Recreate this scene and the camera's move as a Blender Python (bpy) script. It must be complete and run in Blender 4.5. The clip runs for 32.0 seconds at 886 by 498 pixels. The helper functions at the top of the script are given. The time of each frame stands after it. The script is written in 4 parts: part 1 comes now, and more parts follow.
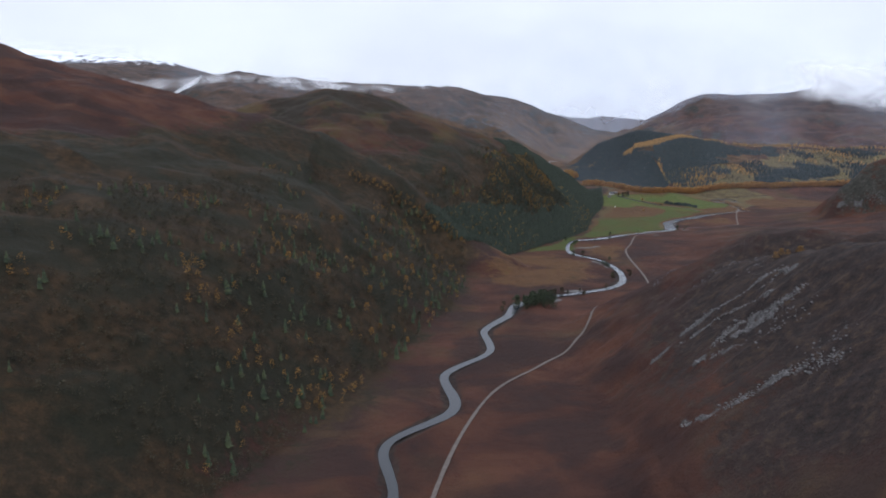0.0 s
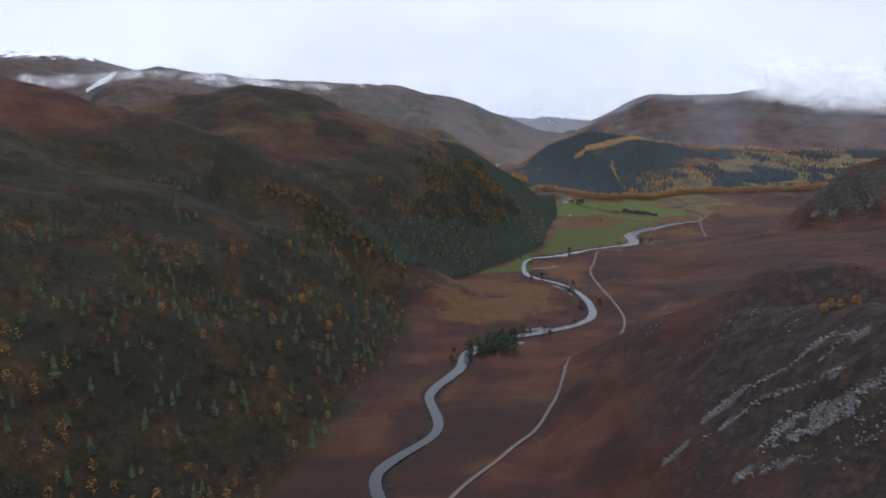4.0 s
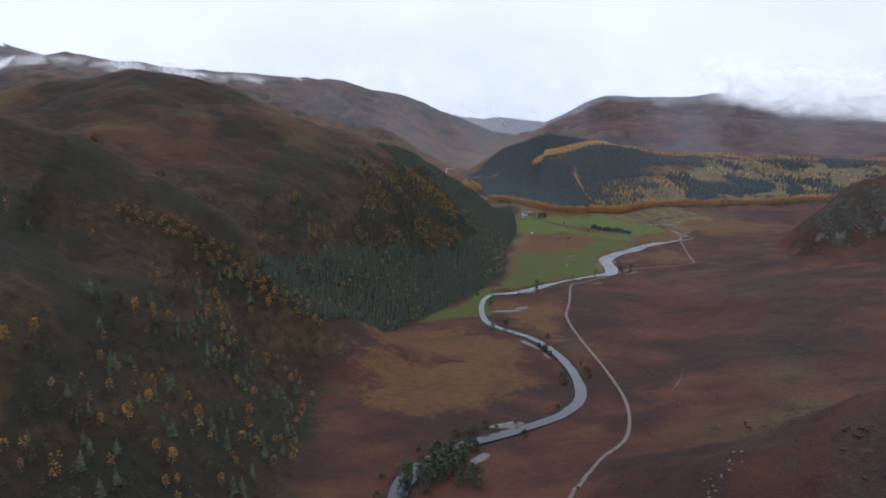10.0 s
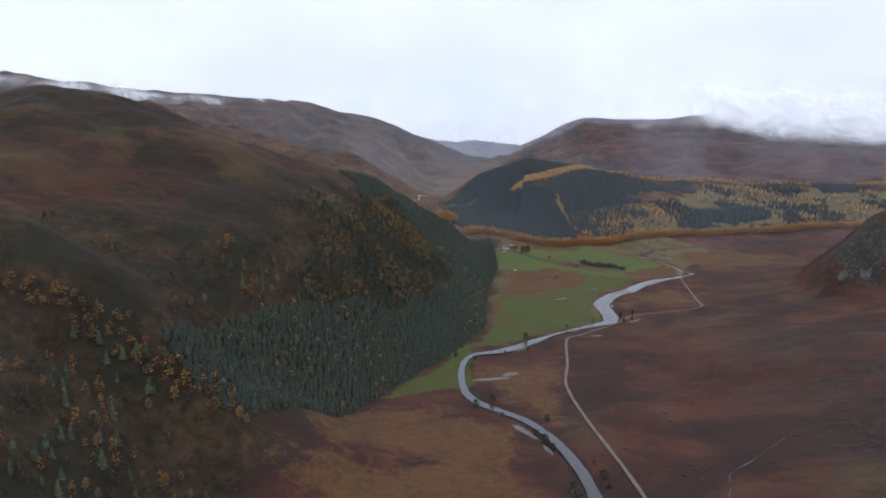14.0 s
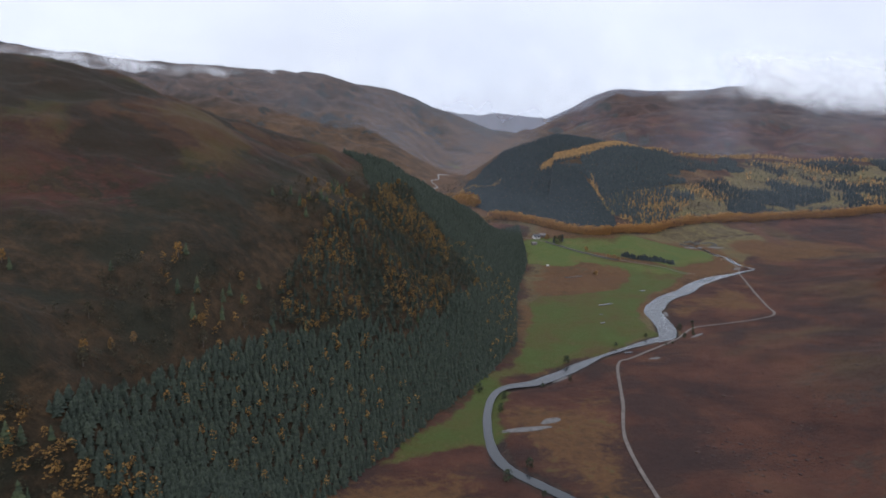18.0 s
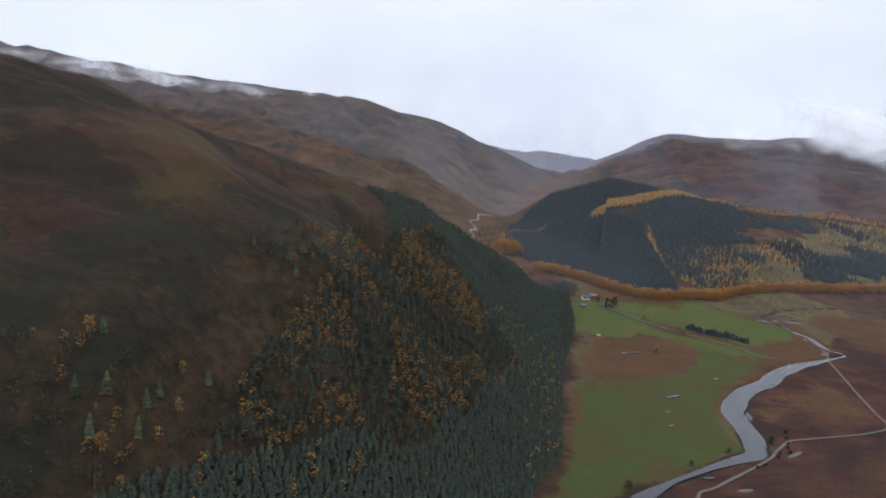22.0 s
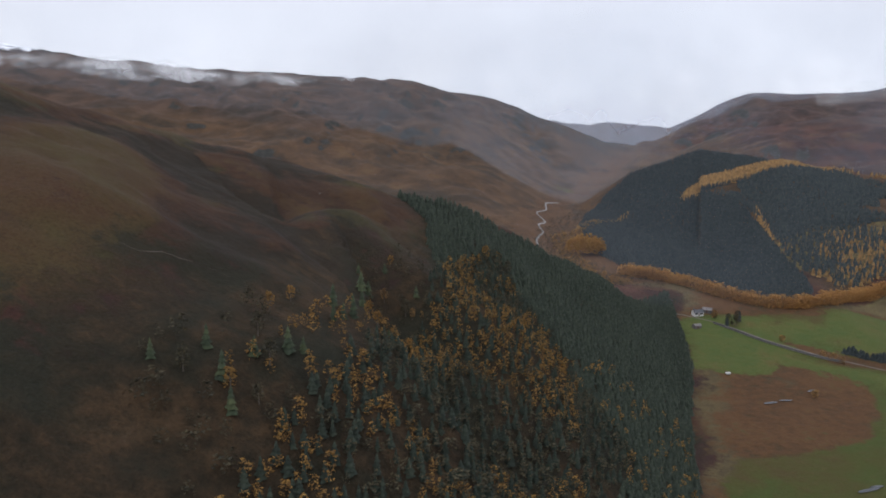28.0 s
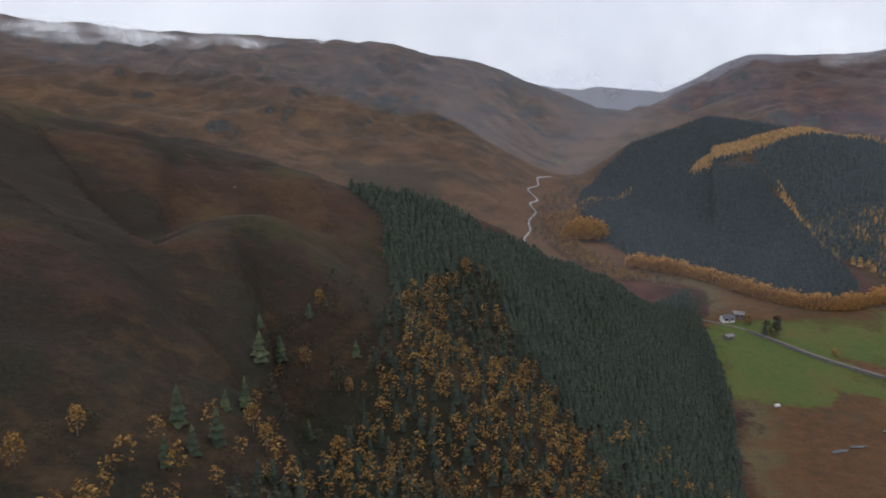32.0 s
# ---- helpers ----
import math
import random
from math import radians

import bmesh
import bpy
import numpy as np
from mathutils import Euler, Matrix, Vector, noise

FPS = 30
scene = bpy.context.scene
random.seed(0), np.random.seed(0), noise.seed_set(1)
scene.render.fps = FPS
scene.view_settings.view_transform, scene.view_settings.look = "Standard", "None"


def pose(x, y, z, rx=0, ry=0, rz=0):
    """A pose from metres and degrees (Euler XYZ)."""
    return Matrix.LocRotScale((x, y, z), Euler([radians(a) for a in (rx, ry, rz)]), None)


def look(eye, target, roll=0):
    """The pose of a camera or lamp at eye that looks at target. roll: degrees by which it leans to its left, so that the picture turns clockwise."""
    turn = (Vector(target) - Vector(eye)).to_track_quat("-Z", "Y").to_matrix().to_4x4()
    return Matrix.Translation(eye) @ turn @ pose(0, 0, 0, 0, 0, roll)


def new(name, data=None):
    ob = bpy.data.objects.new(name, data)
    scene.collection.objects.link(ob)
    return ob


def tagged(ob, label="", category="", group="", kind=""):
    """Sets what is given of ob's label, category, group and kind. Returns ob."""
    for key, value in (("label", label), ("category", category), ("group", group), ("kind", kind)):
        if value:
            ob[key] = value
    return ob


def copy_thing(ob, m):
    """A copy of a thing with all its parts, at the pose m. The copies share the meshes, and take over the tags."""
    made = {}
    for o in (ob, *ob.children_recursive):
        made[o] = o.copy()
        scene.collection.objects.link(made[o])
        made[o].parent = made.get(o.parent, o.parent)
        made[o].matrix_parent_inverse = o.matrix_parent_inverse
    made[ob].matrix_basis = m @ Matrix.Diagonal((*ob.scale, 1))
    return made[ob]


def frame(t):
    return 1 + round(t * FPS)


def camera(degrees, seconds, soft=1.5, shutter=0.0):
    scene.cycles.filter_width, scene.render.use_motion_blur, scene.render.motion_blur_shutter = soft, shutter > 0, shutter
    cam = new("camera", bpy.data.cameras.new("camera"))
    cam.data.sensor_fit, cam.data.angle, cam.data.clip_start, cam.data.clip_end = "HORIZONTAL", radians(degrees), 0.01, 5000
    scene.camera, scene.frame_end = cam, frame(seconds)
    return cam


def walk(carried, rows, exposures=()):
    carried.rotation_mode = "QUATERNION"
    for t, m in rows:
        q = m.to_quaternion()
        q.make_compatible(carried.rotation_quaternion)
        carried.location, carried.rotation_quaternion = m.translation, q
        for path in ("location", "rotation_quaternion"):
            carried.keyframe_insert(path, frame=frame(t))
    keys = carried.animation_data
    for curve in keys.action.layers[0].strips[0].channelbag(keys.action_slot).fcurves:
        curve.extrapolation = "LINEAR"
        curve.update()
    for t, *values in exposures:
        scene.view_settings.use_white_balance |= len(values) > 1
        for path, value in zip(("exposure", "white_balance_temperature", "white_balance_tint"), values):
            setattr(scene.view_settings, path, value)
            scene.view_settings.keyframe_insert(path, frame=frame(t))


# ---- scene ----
cam = camera(58.44, 32.0, soft=1.8)
# seconds, eye in metres, yaw (left positive), pitch, roll in degrees
ROWS = [
    (0, 1.22, -3.98, 175.93, 1.14, -9.62, 0.75),
    (0.5, 1.03, 14.9, 176, 0.03, -9.07, 1.47),
    (1, 1, 33.69, 176.09, 0.74, -8.88, 0.22),
    (1.5, 1.2, 52.34, 176.16, 1.31, -8.67, -1.77),
    (2, 1.68, 71.01, 176.24, 1.09, -8.4, -2.25),
    (2.5, 2.37, 89.88, 176.39, -0.62, -8.63, -1.58),
    (3, 3.31, 108.92, 176.56, -2, -9.22, -0.36),
    (3.5, 4.21, 128.07, 176.71, -2.8, -9.87, 1.45),
    (4, 5.06, 147.1, 176.76, -3.03, -9.58, 0.92),
    (4.5, 6.06, 165.75, 176.72, -3.81, -9.48, 1.02),
    (6.5, 12.06, 238.06, 176.24, -5.36, -9.86, 1.36),
    (7, 13.88, 255.87, 176.2, -5.59, -10.11, 1.81),
    (7.5, 15.85, 273.5, 176.17, -5.5, -10.38, 3.35),
    (8, 17.88, 291.03, 176.14, -6.32, -10.23, 4.13),
    (8.5, 20.09, 308.48, 176.12, -7.84, -9.93, 3.69),
    (9, 22.5, 325.94, 176.14, -8.04, -9.92, 1.3),
    (9.5, 25.1, 343.41, 176.17, -7.32, -9.78, 2.33),
    (10, 27.72, 360.86, 176.22, -6.82, -9.56, 2.02),
    (10.5, 30.26, 378.29, 176.27, -8.05, -9.43, 2.78),
    (11, 32.76, 395.67, 176.32, -8.99, -9.4, 3.29),
    (11.5, 35.12, 412.94, 176.35, -8.6, -9.17, 3.86),
    (12, 37.35, 430.1, 176.38, -5.98, -9.16, 2.71),
    (12.5, 39.52, 447.19, 176.41, -4.83, -8.53, 2.64),
    (13, 41.77, 464.29, 176.45, -6.66, -7.77, 2.09),
    (13.5, 44.03, 481.53, 176.57, -8.33, -7.84, 3.14),
    (14, 46.33, 498.95, 176.7, -8.67, -7.87, 1.88),
    (14.5, 48.76, 516.58, 176.85, -6.95, -7.87, 1.07),
    (16.5, 59.01, 587.72, 177.99, -7.89, -9.22, -1.86),
    (17, 61.8, 605.25, 178.11, -6.73, -9.54, -0.16),
    (17.5, 64.77, 622.58, 178.27, -6.57, -9.71, 1.11),
    (18, 67.73, 639.75, 178.47, -7.13, -9.83, 1.72),
    (18.5, 70.48, 656.69, 178.71, -7.3, -9.97, 3.5),
    (19, 73.08, 673.34, 178.97, -5.87, -9.69, 3.32),
    (19.5, 75.47, 689.86, 179.24, -4.44, -9.65, 6.66),
    (20, 77.68, 706.5, 179.52, -3.37, -9.08, 8.52),
    (20.5, 79.73, 723.29, 179.85, -2.24, -8.61, 8.02),
    (21, 81.64, 740.37, 180.17, -2.31, -8.38, 7.33),
    (21.5, 83.38, 757.67, 180.48, -3.91, -7.81, 7.23),
    (22, 84.97, 775.04, 180.73, -4.25, -7.7, 5.14),
    (22.5, 86.54, 792.17, 180.94, -2.88, -7.72, 4.57),
    (23, 87.91, 808.89, 181.15, -1.69, -7.7, 4.26),
    (23.5, 89.1, 825.23, 181.44, -0.72, -7.7, 2.88),
    (24, 90.22, 841.46, 181.81, -0.06, -7.66, 5.41),
    (24.5, 91.24, 857.72, 182.17, 0.05, -7.62, 6.07),
    (25, 92.3, 874.23, 182.5, -0.27, -7.63, 4.05),
    (25.5, 93.24, 890.95, 182.74, -0.9, -7.24, 3.25),
    (27.5, 96.95, 958.75, 184.37, -0.93, -8.95, 2.63),
    (28, 97.9, 975.48, 184.45, 0.35, -9.37, 0.93),
    (28.5, 98.91, 992.02, 184.44, 1.47, -9.74, 0.97),
    (29, 99.98, 1008.56, 184.34, 1.45, -10.12, 2.71),
    (29.5, 101.08, 1025.17, 184.22, 0.9, -10.39, 2.22),
    (30, 102.1, 1041.68, 184.11, -0.33, -10.63, 3.52),
    (30.5, 103.2, 1058.07, 183.92, -0.77, -10.97, 1.72),
    (31, 104.57, 1074.5, 183.63, 1.31, -11.54, 0.99),
    (31.5, 106.09, 1091.22, 183.27, 0.92, -11.72, 1.42),
    (32, 107.4, 1108.06, 182.99, -0.57, -11.73, 0.45),
]


def flown(x, y, z, yaw, pitch, roll):
    a, p = radians(yaw), radians(pitch)
    ahead = Vector((-math.sin(a) * math.cos(p), math.cos(a) * math.cos(p), math.sin(p)))
    eye = Vector((x, y, z))
    return look(eye, eye + ahead, roll)


walk(cam, [(t, flown(*r)) for t, *r in ROWS], [(0, 0.36, 5720, 12), (4, 0.34, 5720, 12), (9, 0.42, 5720, 12), (13, 0.43, 5740, 12), (17, 0.36, 5800, 12), (25, 0.29, 5930, 12), (29, 0.22, 6030, 12), (32, 0.22, 6060, 12)])

# ---- world, sky and light ----
world = bpy.data.worlds.new("overcast_sky")
scene.world = world
world.use_nodes = True
wn, wl = world.node_tree.nodes, world.node_tree.links
wn.clear()
w_out = wn.new("ShaderNodeOutputWorld")
w_bg = wn.new("ShaderNodeBackground")
w_sky = wn.new("ShaderNodeTexSky")
w_sky.sky_type, w_sky.sun_disc = "NISHITA", False
w_sky.sun_elevation, w_sky.sun_rotation = radians(28), radians(200)
w_dim = wn.new("ShaderNodeVectorMath")
w_dim.operation = "SCALE"
w_dim.inputs["Scale"].default_value = 0.10
w_co = wn.new("ShaderNodeTexCoord")
w_map = wn.new("ShaderNodeMapping")
w_map.inputs["Scale"].default_value = (1.0, 1.0, 3.2)
w_noise = wn.new("ShaderNodeTexNoise")
w_noise.inputs["Scale"].default_value, w_noise.inputs["Detail"].default_value = 2.6, 6.0
w_noise.inputs["Roughness"].default_value = 0.55
w_ramp = wn.new("ShaderNodeValToRGB")
w_ramp.color_ramp.elements[0].position, w_ramp.color_ramp.elements[0].color = 0.30, (0.76, 0.76, 0.79, 1)
w_ramp.color_ramp.elements[1].position, w_ramp.color_ramp.elements[1].color = 0.68, (0.92, 0.92, 0.95, 1)
# an overcast sky is brightest overhead
w_up = wn.new("ShaderNodeSeparateXYZ")
w_rise = wn.new("ShaderNodeMapRange")
w_rise.interpolation_type = "SMOOTHSTEP"
for key, value in (("From Min", 0.10), ("From Max", 0.95), ("To Min", 0.88), ("To Max", 1.85)):
    w_rise.inputs[key].default_value = value
w_mix = wn.new("ShaderNodeMixRGB")
w_mix.inputs["Fac"].default_value = 0.94
wl.new(w_co.outputs["Generated"], w_map.inputs["Vector"])
wl.new(w_map.outputs["Vector"], w_noise.inputs["Vector"])
wl.new(w_noise.outputs["Fac"], w_ramp.inputs["Fac"])
wl.new(w_sky.outputs["Color"], w_dim.inputs[0])
wl.new(w_dim.outputs["Vector"], w_mix.inputs["Color1"])
wl.new(w_ramp.outputs["Color"], w_mix.inputs["Color2"])
wl.new(w_mix.outputs["Color"], w_bg.inputs["Color"])
wl.new(w_co.outputs["Generated"], w_up.inputs[0])
wl.new(w_up.outputs["Z"], w_rise.inputs["Value"])
wl.new(w_rise.outputs["Result"], w_bg.inputs["Strength"])
wl.new(w_bg.outputs["Background"], w_out.inputs["Surface"])

sun = new("sun", bpy.data.lights.new("sun", "SUN"))
sun.data.energy, sun.data.angle, sun.data.color = 0.5, radians(25), (1.0, 0.97, 0.93)
sun.matrix_world = look((0, -400, 600), (260, 400, 0))


# ---- materials ----
class Nodes:
    """A small helper for node materials."""

    def __init__(self, name):
        self.mat = bpy.data.materials.new(name)
        self.mat.use_nodes = True
        self.t = self.mat.node_tree
        self.bsdf = self.t.nodes["Principled BSDF"]
        self.out = self.t.nodes["Material Output"]
        self.co = self.t.nodes.new("ShaderNodeTexCoord")

    def link(self, a, b):
        self.t.links.new(a, b)

    def noise(self, scale, detail=5.0, rough=0.6, stretch=None, where="Object", distort=0.0):
        n = self.t.nodes.new("ShaderNodeTexNoise")
        n.inputs["Scale"].default_value, n.inputs["Detail"].default_value = scale, detail
        n.inputs["Roughness"].default_value, n.inputs["Distortion"].default_value = rough, distort
        if stretch:
            m = self.t.nodes.new("ShaderNodeMapping")
            m.inputs["Scale"].default_value = stretch
            self.link(self.co.outputs[where], m.inputs["Vector"])
            self.link(m.outputs["Vector"], n.inputs["Vector"])
        else:
            self.link(self.co.outputs[where], n.inputs["Vector"])
        return n.outputs["Fac"]

    def ramp(self, fac, *stops):
        r = self.t.nodes.new("ShaderNodeValToRGB")
        e = r.color_ramp.elements
        while len(e) < len(stops):
            e.new(0.5)
        for i, (p, c) in enumerate(stops):
            e[i].position = p
            e[i].color = (*c, 1) if len(c) == 3 else c
        self.link(fac, r.inputs["Fac"])
        return r.outputs["Color"]

    def step(self, fac, lo, hi):
        m = self.t.nodes.new("ShaderNodeMapRange")
        m.interpolation_type = "SMOOTHSTEP"
        m.inputs["From Min"].default_value, m.inputs["From Max"].default_value = lo, hi
        self.link(fac, m.inputs["Value"])
        return m.outputs["Result"]

    def math(self, op, a, b):
        m = self.t.nodes.new("ShaderNodeMath")
        m.operation = op
        for i, v in enumerate((a, b)):
            if isinstance(v, (int, float)):
                m.inputs[i].default_value = v
            else:
                self.link(v, m.inputs[i])
        return m.outputs[0]

    def mix(self, fac, a, b, how="MIX"):
        m = self.t.nodes.new("ShaderNodeMixRGB")
        m.blend_type = how
        for s, v in zip(("Fac", "Color1", "Color2"), (fac, a, b)):
            if isinstance(v, (int, float)):
                m.inputs[s].default_value = v
            elif isinstance(v, tuple):
                m.inputs[s].default_value = (*v, 1)
            else:
                self.link(v, m.inputs[s])
        return m.outputs["Color"]

    def attribute(self, name):
        a = self.t.nodes.new("ShaderNodeAttribute")
        a.attribute_name = name
        return a.outputs["Fac"]

    def island(self):
        g = self.t.nodes.new("ShaderNodeNewGeometry")
        return g.outputs["Random Per Island"]

    def each(self):
        g = self.t.nodes.new("ShaderNodeObjectInfo")
        return g.outputs["Random"]

    def bump(self, height, strength=0.5, distance=0.1):
        b = self.t.nodes.new("ShaderNodeBump")
        b.inputs["Strength"].default_value, b.inputs["Distance"].default_value = strength, distance
        self.link(height, b.inputs["Height"])
        self.link(b.outputs["Normal"], self.bsdf.inputs["Normal"])

    def done(self, colour, rough=0.9, metal=0.0, spec=0.2):
        if isinstance(colour, tuple):
            self.bsdf.inputs["Base Color"].default_value = (*colour, 1)
        else:
            self.link(colour, self.bsdf.inputs["Base Color"])
        if isinstance(rough, (int, float)):
            self.bsdf.inputs["Roughness"].default_value = rough
        else:
            self.link(rough, self.bsdf.inputs["Roughness"])
        self.bsdf.inputs["Metallic"].default_value = metal
        self.bsdf.inputs["Specular IOR Level"].default_value = spec
        return self.mat


def ground_material():
    n = Nodes("hill_ground")
    big = n.noise(0.0045, 6, 0.6, (1, 1, 2.0), distort=0.6)
    mid = n.noise(0.022, 6, 0.62, (1, 1, 2.0), distort=0.4)
    fine = n.noise(0.16, 5, 0.65)
    grain = n.noise(0.9, 4, 0.7)
    heather = n.ramp(mid, (0.28, (0.024, 0.013, 0.011)), (0.42, (0.037, 0.017, 0.012)), (0.55, (0.056, 0.024, 0.015)), (0.72, (0.077, 0.037, 0.020)))
    grassy = n.ramp(fine, (0.3, (0.040, 0.028, 0.016)), (0.7, (0.072, 0.048, 0.024)))
    moor = n.mix(n.step(big, 0.50, 0.66), heather, grassy)
    rust = n.mix(n.math("MULTIPLY", n.step(n.noise(0.008, 5, 0.6, (1, 1, 1)), 0.50, 0.64), 0.6), moor, (0.076, 0.032, 0.020))
    dark = n.mix(n.math("MULTIPLY", n.step(n.noise(0.010, 4, 0.55, (1, 1.4, 2), distort=0.8), 0.46, 0.60), 0.75), rust, (0.024, 0.015, 0.013))
    wood = n.ramp(n.math("ADD", n.math("MULTIPLY", fine, 0.6), n.math("MULTIPLY", mid, 0.4)), (0.38, (0.014, 0.012, 0.007)), (0.50, (0.026, 0.018, 0.010)), (0.62, (0.045, 0.028, 0.014)))
    wood = n.mix(n.math("MULTIPLY", n.step(n.noise(0.013, 4, 0.55, (1, 1.2, 2.0), distort=0.6), 0.45, 0.58), 0.75), wood, (0.015, 0.016, 0.010))
    field = n.ramp(mid, (0.32, (0.058, 0.043, 0.016)), (0.44, (0.052, 0.052, 0.014)), (0.58, (0.044, 0.057, 0.014)), (0.74, (0.052, 0.068, 0.016)))
    meadow = n.ramp(n.math("ADD", n.math("MULTIPLY", mid, 0.6), n.math("MULTIPLY", fine, 0.4)), (0.36, (0.082, 0.066, 0.022)), (0.48, (0.064, 0.074, 0.019)), (0.64, (0.044, 0.068, 0.017)))
    field = n.mix(n.math("MULTIPLY", n.step(fine, 0.54, 0.72), 0.5), field, (0.086, 0.058, 0.026))
    bracken = n.ramp(n.math("ADD", n.math("MULTIPLY", fine, 0.6), n.math("MULTIPLY", mid, 0.4)), (0.34, (0.040, 0.030, 0.014)), (0.46, (0.064, 0.034, 0.016)), (0.56, (0.082, 0.042, 0.018)), (0.68, (0.058, 0.050, 0.019)))
    scree = n.ramp(grain, (0.3, (0.032, 0.030, 0.028)), (0.7, (0.105, 0.10, 0.095)))
    edge = n.math("ADD", n.math("MULTIPLY", n.math("SUBTRACT", fine, 0.5), 0.9), n.math("MULTIPLY", n.math("SUBTRACT", mid, 0.5), 1.1))

    def soft(name, lo=0.35, hi=0.65):
        return n.step(n.math("ADD", n.attribute(name), edge), lo, hi)

    olive = n.ramp(n.math("ADD", n.math("MULTIPLY", mid, 0.55), n.math("MULTIPLY", fine, 0.45)), (0.32, (0.018, 0.013, 0.008)), (0.44, (0.031, 0.018, 0.011)), (0.55, (0.041, 0.022, 0.012)), (0.68, (0.055, 0.033, 0.015)))
    tan = n.mix(n.math("MULTIPLY", n.step(n.noise(0.016, 4, 0.55, (1.2, 0.8, 2.2), distort=0.5), 0.52, 0.62), 0.6), olive, (0.031, 0.034, 0.011))
    # paler on the humps and darker in the hollows of the relief noise
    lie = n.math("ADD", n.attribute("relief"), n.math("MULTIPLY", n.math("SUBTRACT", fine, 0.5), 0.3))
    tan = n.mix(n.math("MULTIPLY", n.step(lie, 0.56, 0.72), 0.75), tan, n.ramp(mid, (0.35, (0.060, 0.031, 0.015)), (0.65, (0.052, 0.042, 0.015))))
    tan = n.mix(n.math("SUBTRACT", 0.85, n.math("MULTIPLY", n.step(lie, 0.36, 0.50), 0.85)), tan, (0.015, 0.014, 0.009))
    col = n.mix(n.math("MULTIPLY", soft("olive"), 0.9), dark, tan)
    fell = n.ramp(n.math("ADD", n.math("MULTIPLY", mid, 0.7), n.math("MULTIPLY", fine, 0.3)), (0.34, (0.029, 0.020, 0.012)), (0.46, (0.054, 0.032, 0.016)), (0.56, (0.076, 0.042, 0.020)), (0.70, (0.094, 0.060, 0.025)))
    fell = n.mix(n.math("MULTIPLY", n.step(n.noise(0.009, 5, 0.6, (0.8, 1.4, 2.4), distort=0.7), 0.48, 0.64), 0.65), fell, (0.024, 0.020, 0.013))
    col = n.mix(soft("fell"), col, fell)
    rough = n.ramp(n.math("ADD", n.math("MULTIPLY", mid, 0.5), n.math("MULTIPLY", fine, 0.5)), (0.36, (0.046, 0.036, 0.020)), (0.50, (0.082, 0.062, 0.029)), (0.64, (0.110, 0.092, 0.036)))
    col = n.mix(soft("rough"), col, rough)
    col = n.mix(soft("wood"), col, wood)
    col = n.mix(n.math("MULTIPLY", soft("high", 0.2, 0.8), 0.6), col, n.ramp(mid, (0.35, (0.024, 0.021, 0.018)), (0.65, (0.072, 0.046, 0.036))))
    peat = n.ramp(fine, (0.32, (0.013, 0.011, 0.010)), (0.52, (0.027, 0.019, 0.016)), (0.70, (0.050, 0.034, 0.022)))
    col = n.mix(soft("peat"), col, peat)
    col = n.mix(soft("bracken"), col, bracken)
    crag = n.ramp(n.math("ADD", n.math("MULTIPLY", fine, 0.5), n.math("MULTIPLY", grain, 0.5)), (0.35, (0.017, 0.018, 0.014)), (0.52, (0.032, 0.030, 0.024)), (0.66, (0.064, 0.058, 0.050)))
    col = n.mix(soft("crag"), col, crag)
    col = n.mix(soft("field"), col, field)
    col = n.mix(soft("meadow"), col, meadow)
    col = n.mix(soft("scree"), col, scree)
    col = n.mix(n.step(n.math("MULTIPLY", n.attribute("snow"), mid), 0.30, 0.52), col, (0.75, 0.77, 0.80))
    col = n.mix(0.55, col, n.ramp(grain, (0.25, (0.35, 0.35, 0.35)), (0.75, (1.5, 1.5, 1.5))), "MULTIPLY")
    n.bump(n.math("ADD", n.math("MULTIPLY", fine, 2.0), grain), 0.8, 1.2)
    return n.done(col, 0.95, 0, 0.12)


def leaf_material(name, a, b, c):
    n = Nodes(name)
    g = n.island()
    col = n.ramp(g, (0.0, a), (0.5, b), (1.0, c))
    col = n.mix(0.6, col, n.ramp(n.noise(1.6, 3, 0.7), (0.3, (0.45, 0.45, 0.45)), (0.7, (1.35, 1.35, 1.35))), "MULTIPLY")
    col = n.mix(0.5, col, n.ramp(n.each(), (0.0, (0.6, 0.6, 0.6)), (1.0, (1.4, 1.35, 1.25))), "MULTIPLY")
    return n.done(col, 0.85, 0, 0.15)


def plain_material(name, a, b, scale, rough=0.85, bump=0.4, deep=0.05, spec=0.3, metal=0.0):
    n = Nodes(name)
    f = n.noise(scale, 6, 0.65)
    col = n.ramp(f, (0.3, a), (0.7, b))
    col = n.mix(0.4, col, n.ramp(n.noise(scale * 6, 4, 0.7), (0.3, (0.7, 0.7, 0.7)), (0.7, (1.2, 1.2, 1.2))), "MULTIPLY")
    n.bump(n.noise(scale * 4, 4, 0.6), bump, deep)
    return n.done(col, rough, metal, spec)


def water_material():
    n = Nodes("river_water")
    n.bump(n.noise(0.5, 3, 0.5, (1, 1, 1)), 0.02, 0.06)
    m = n.done((0.010, 0.012, 0.013), 0.16, 0, 0.5)
    n.bsdf.inputs["IOR"].default_value = 1.33
    return m


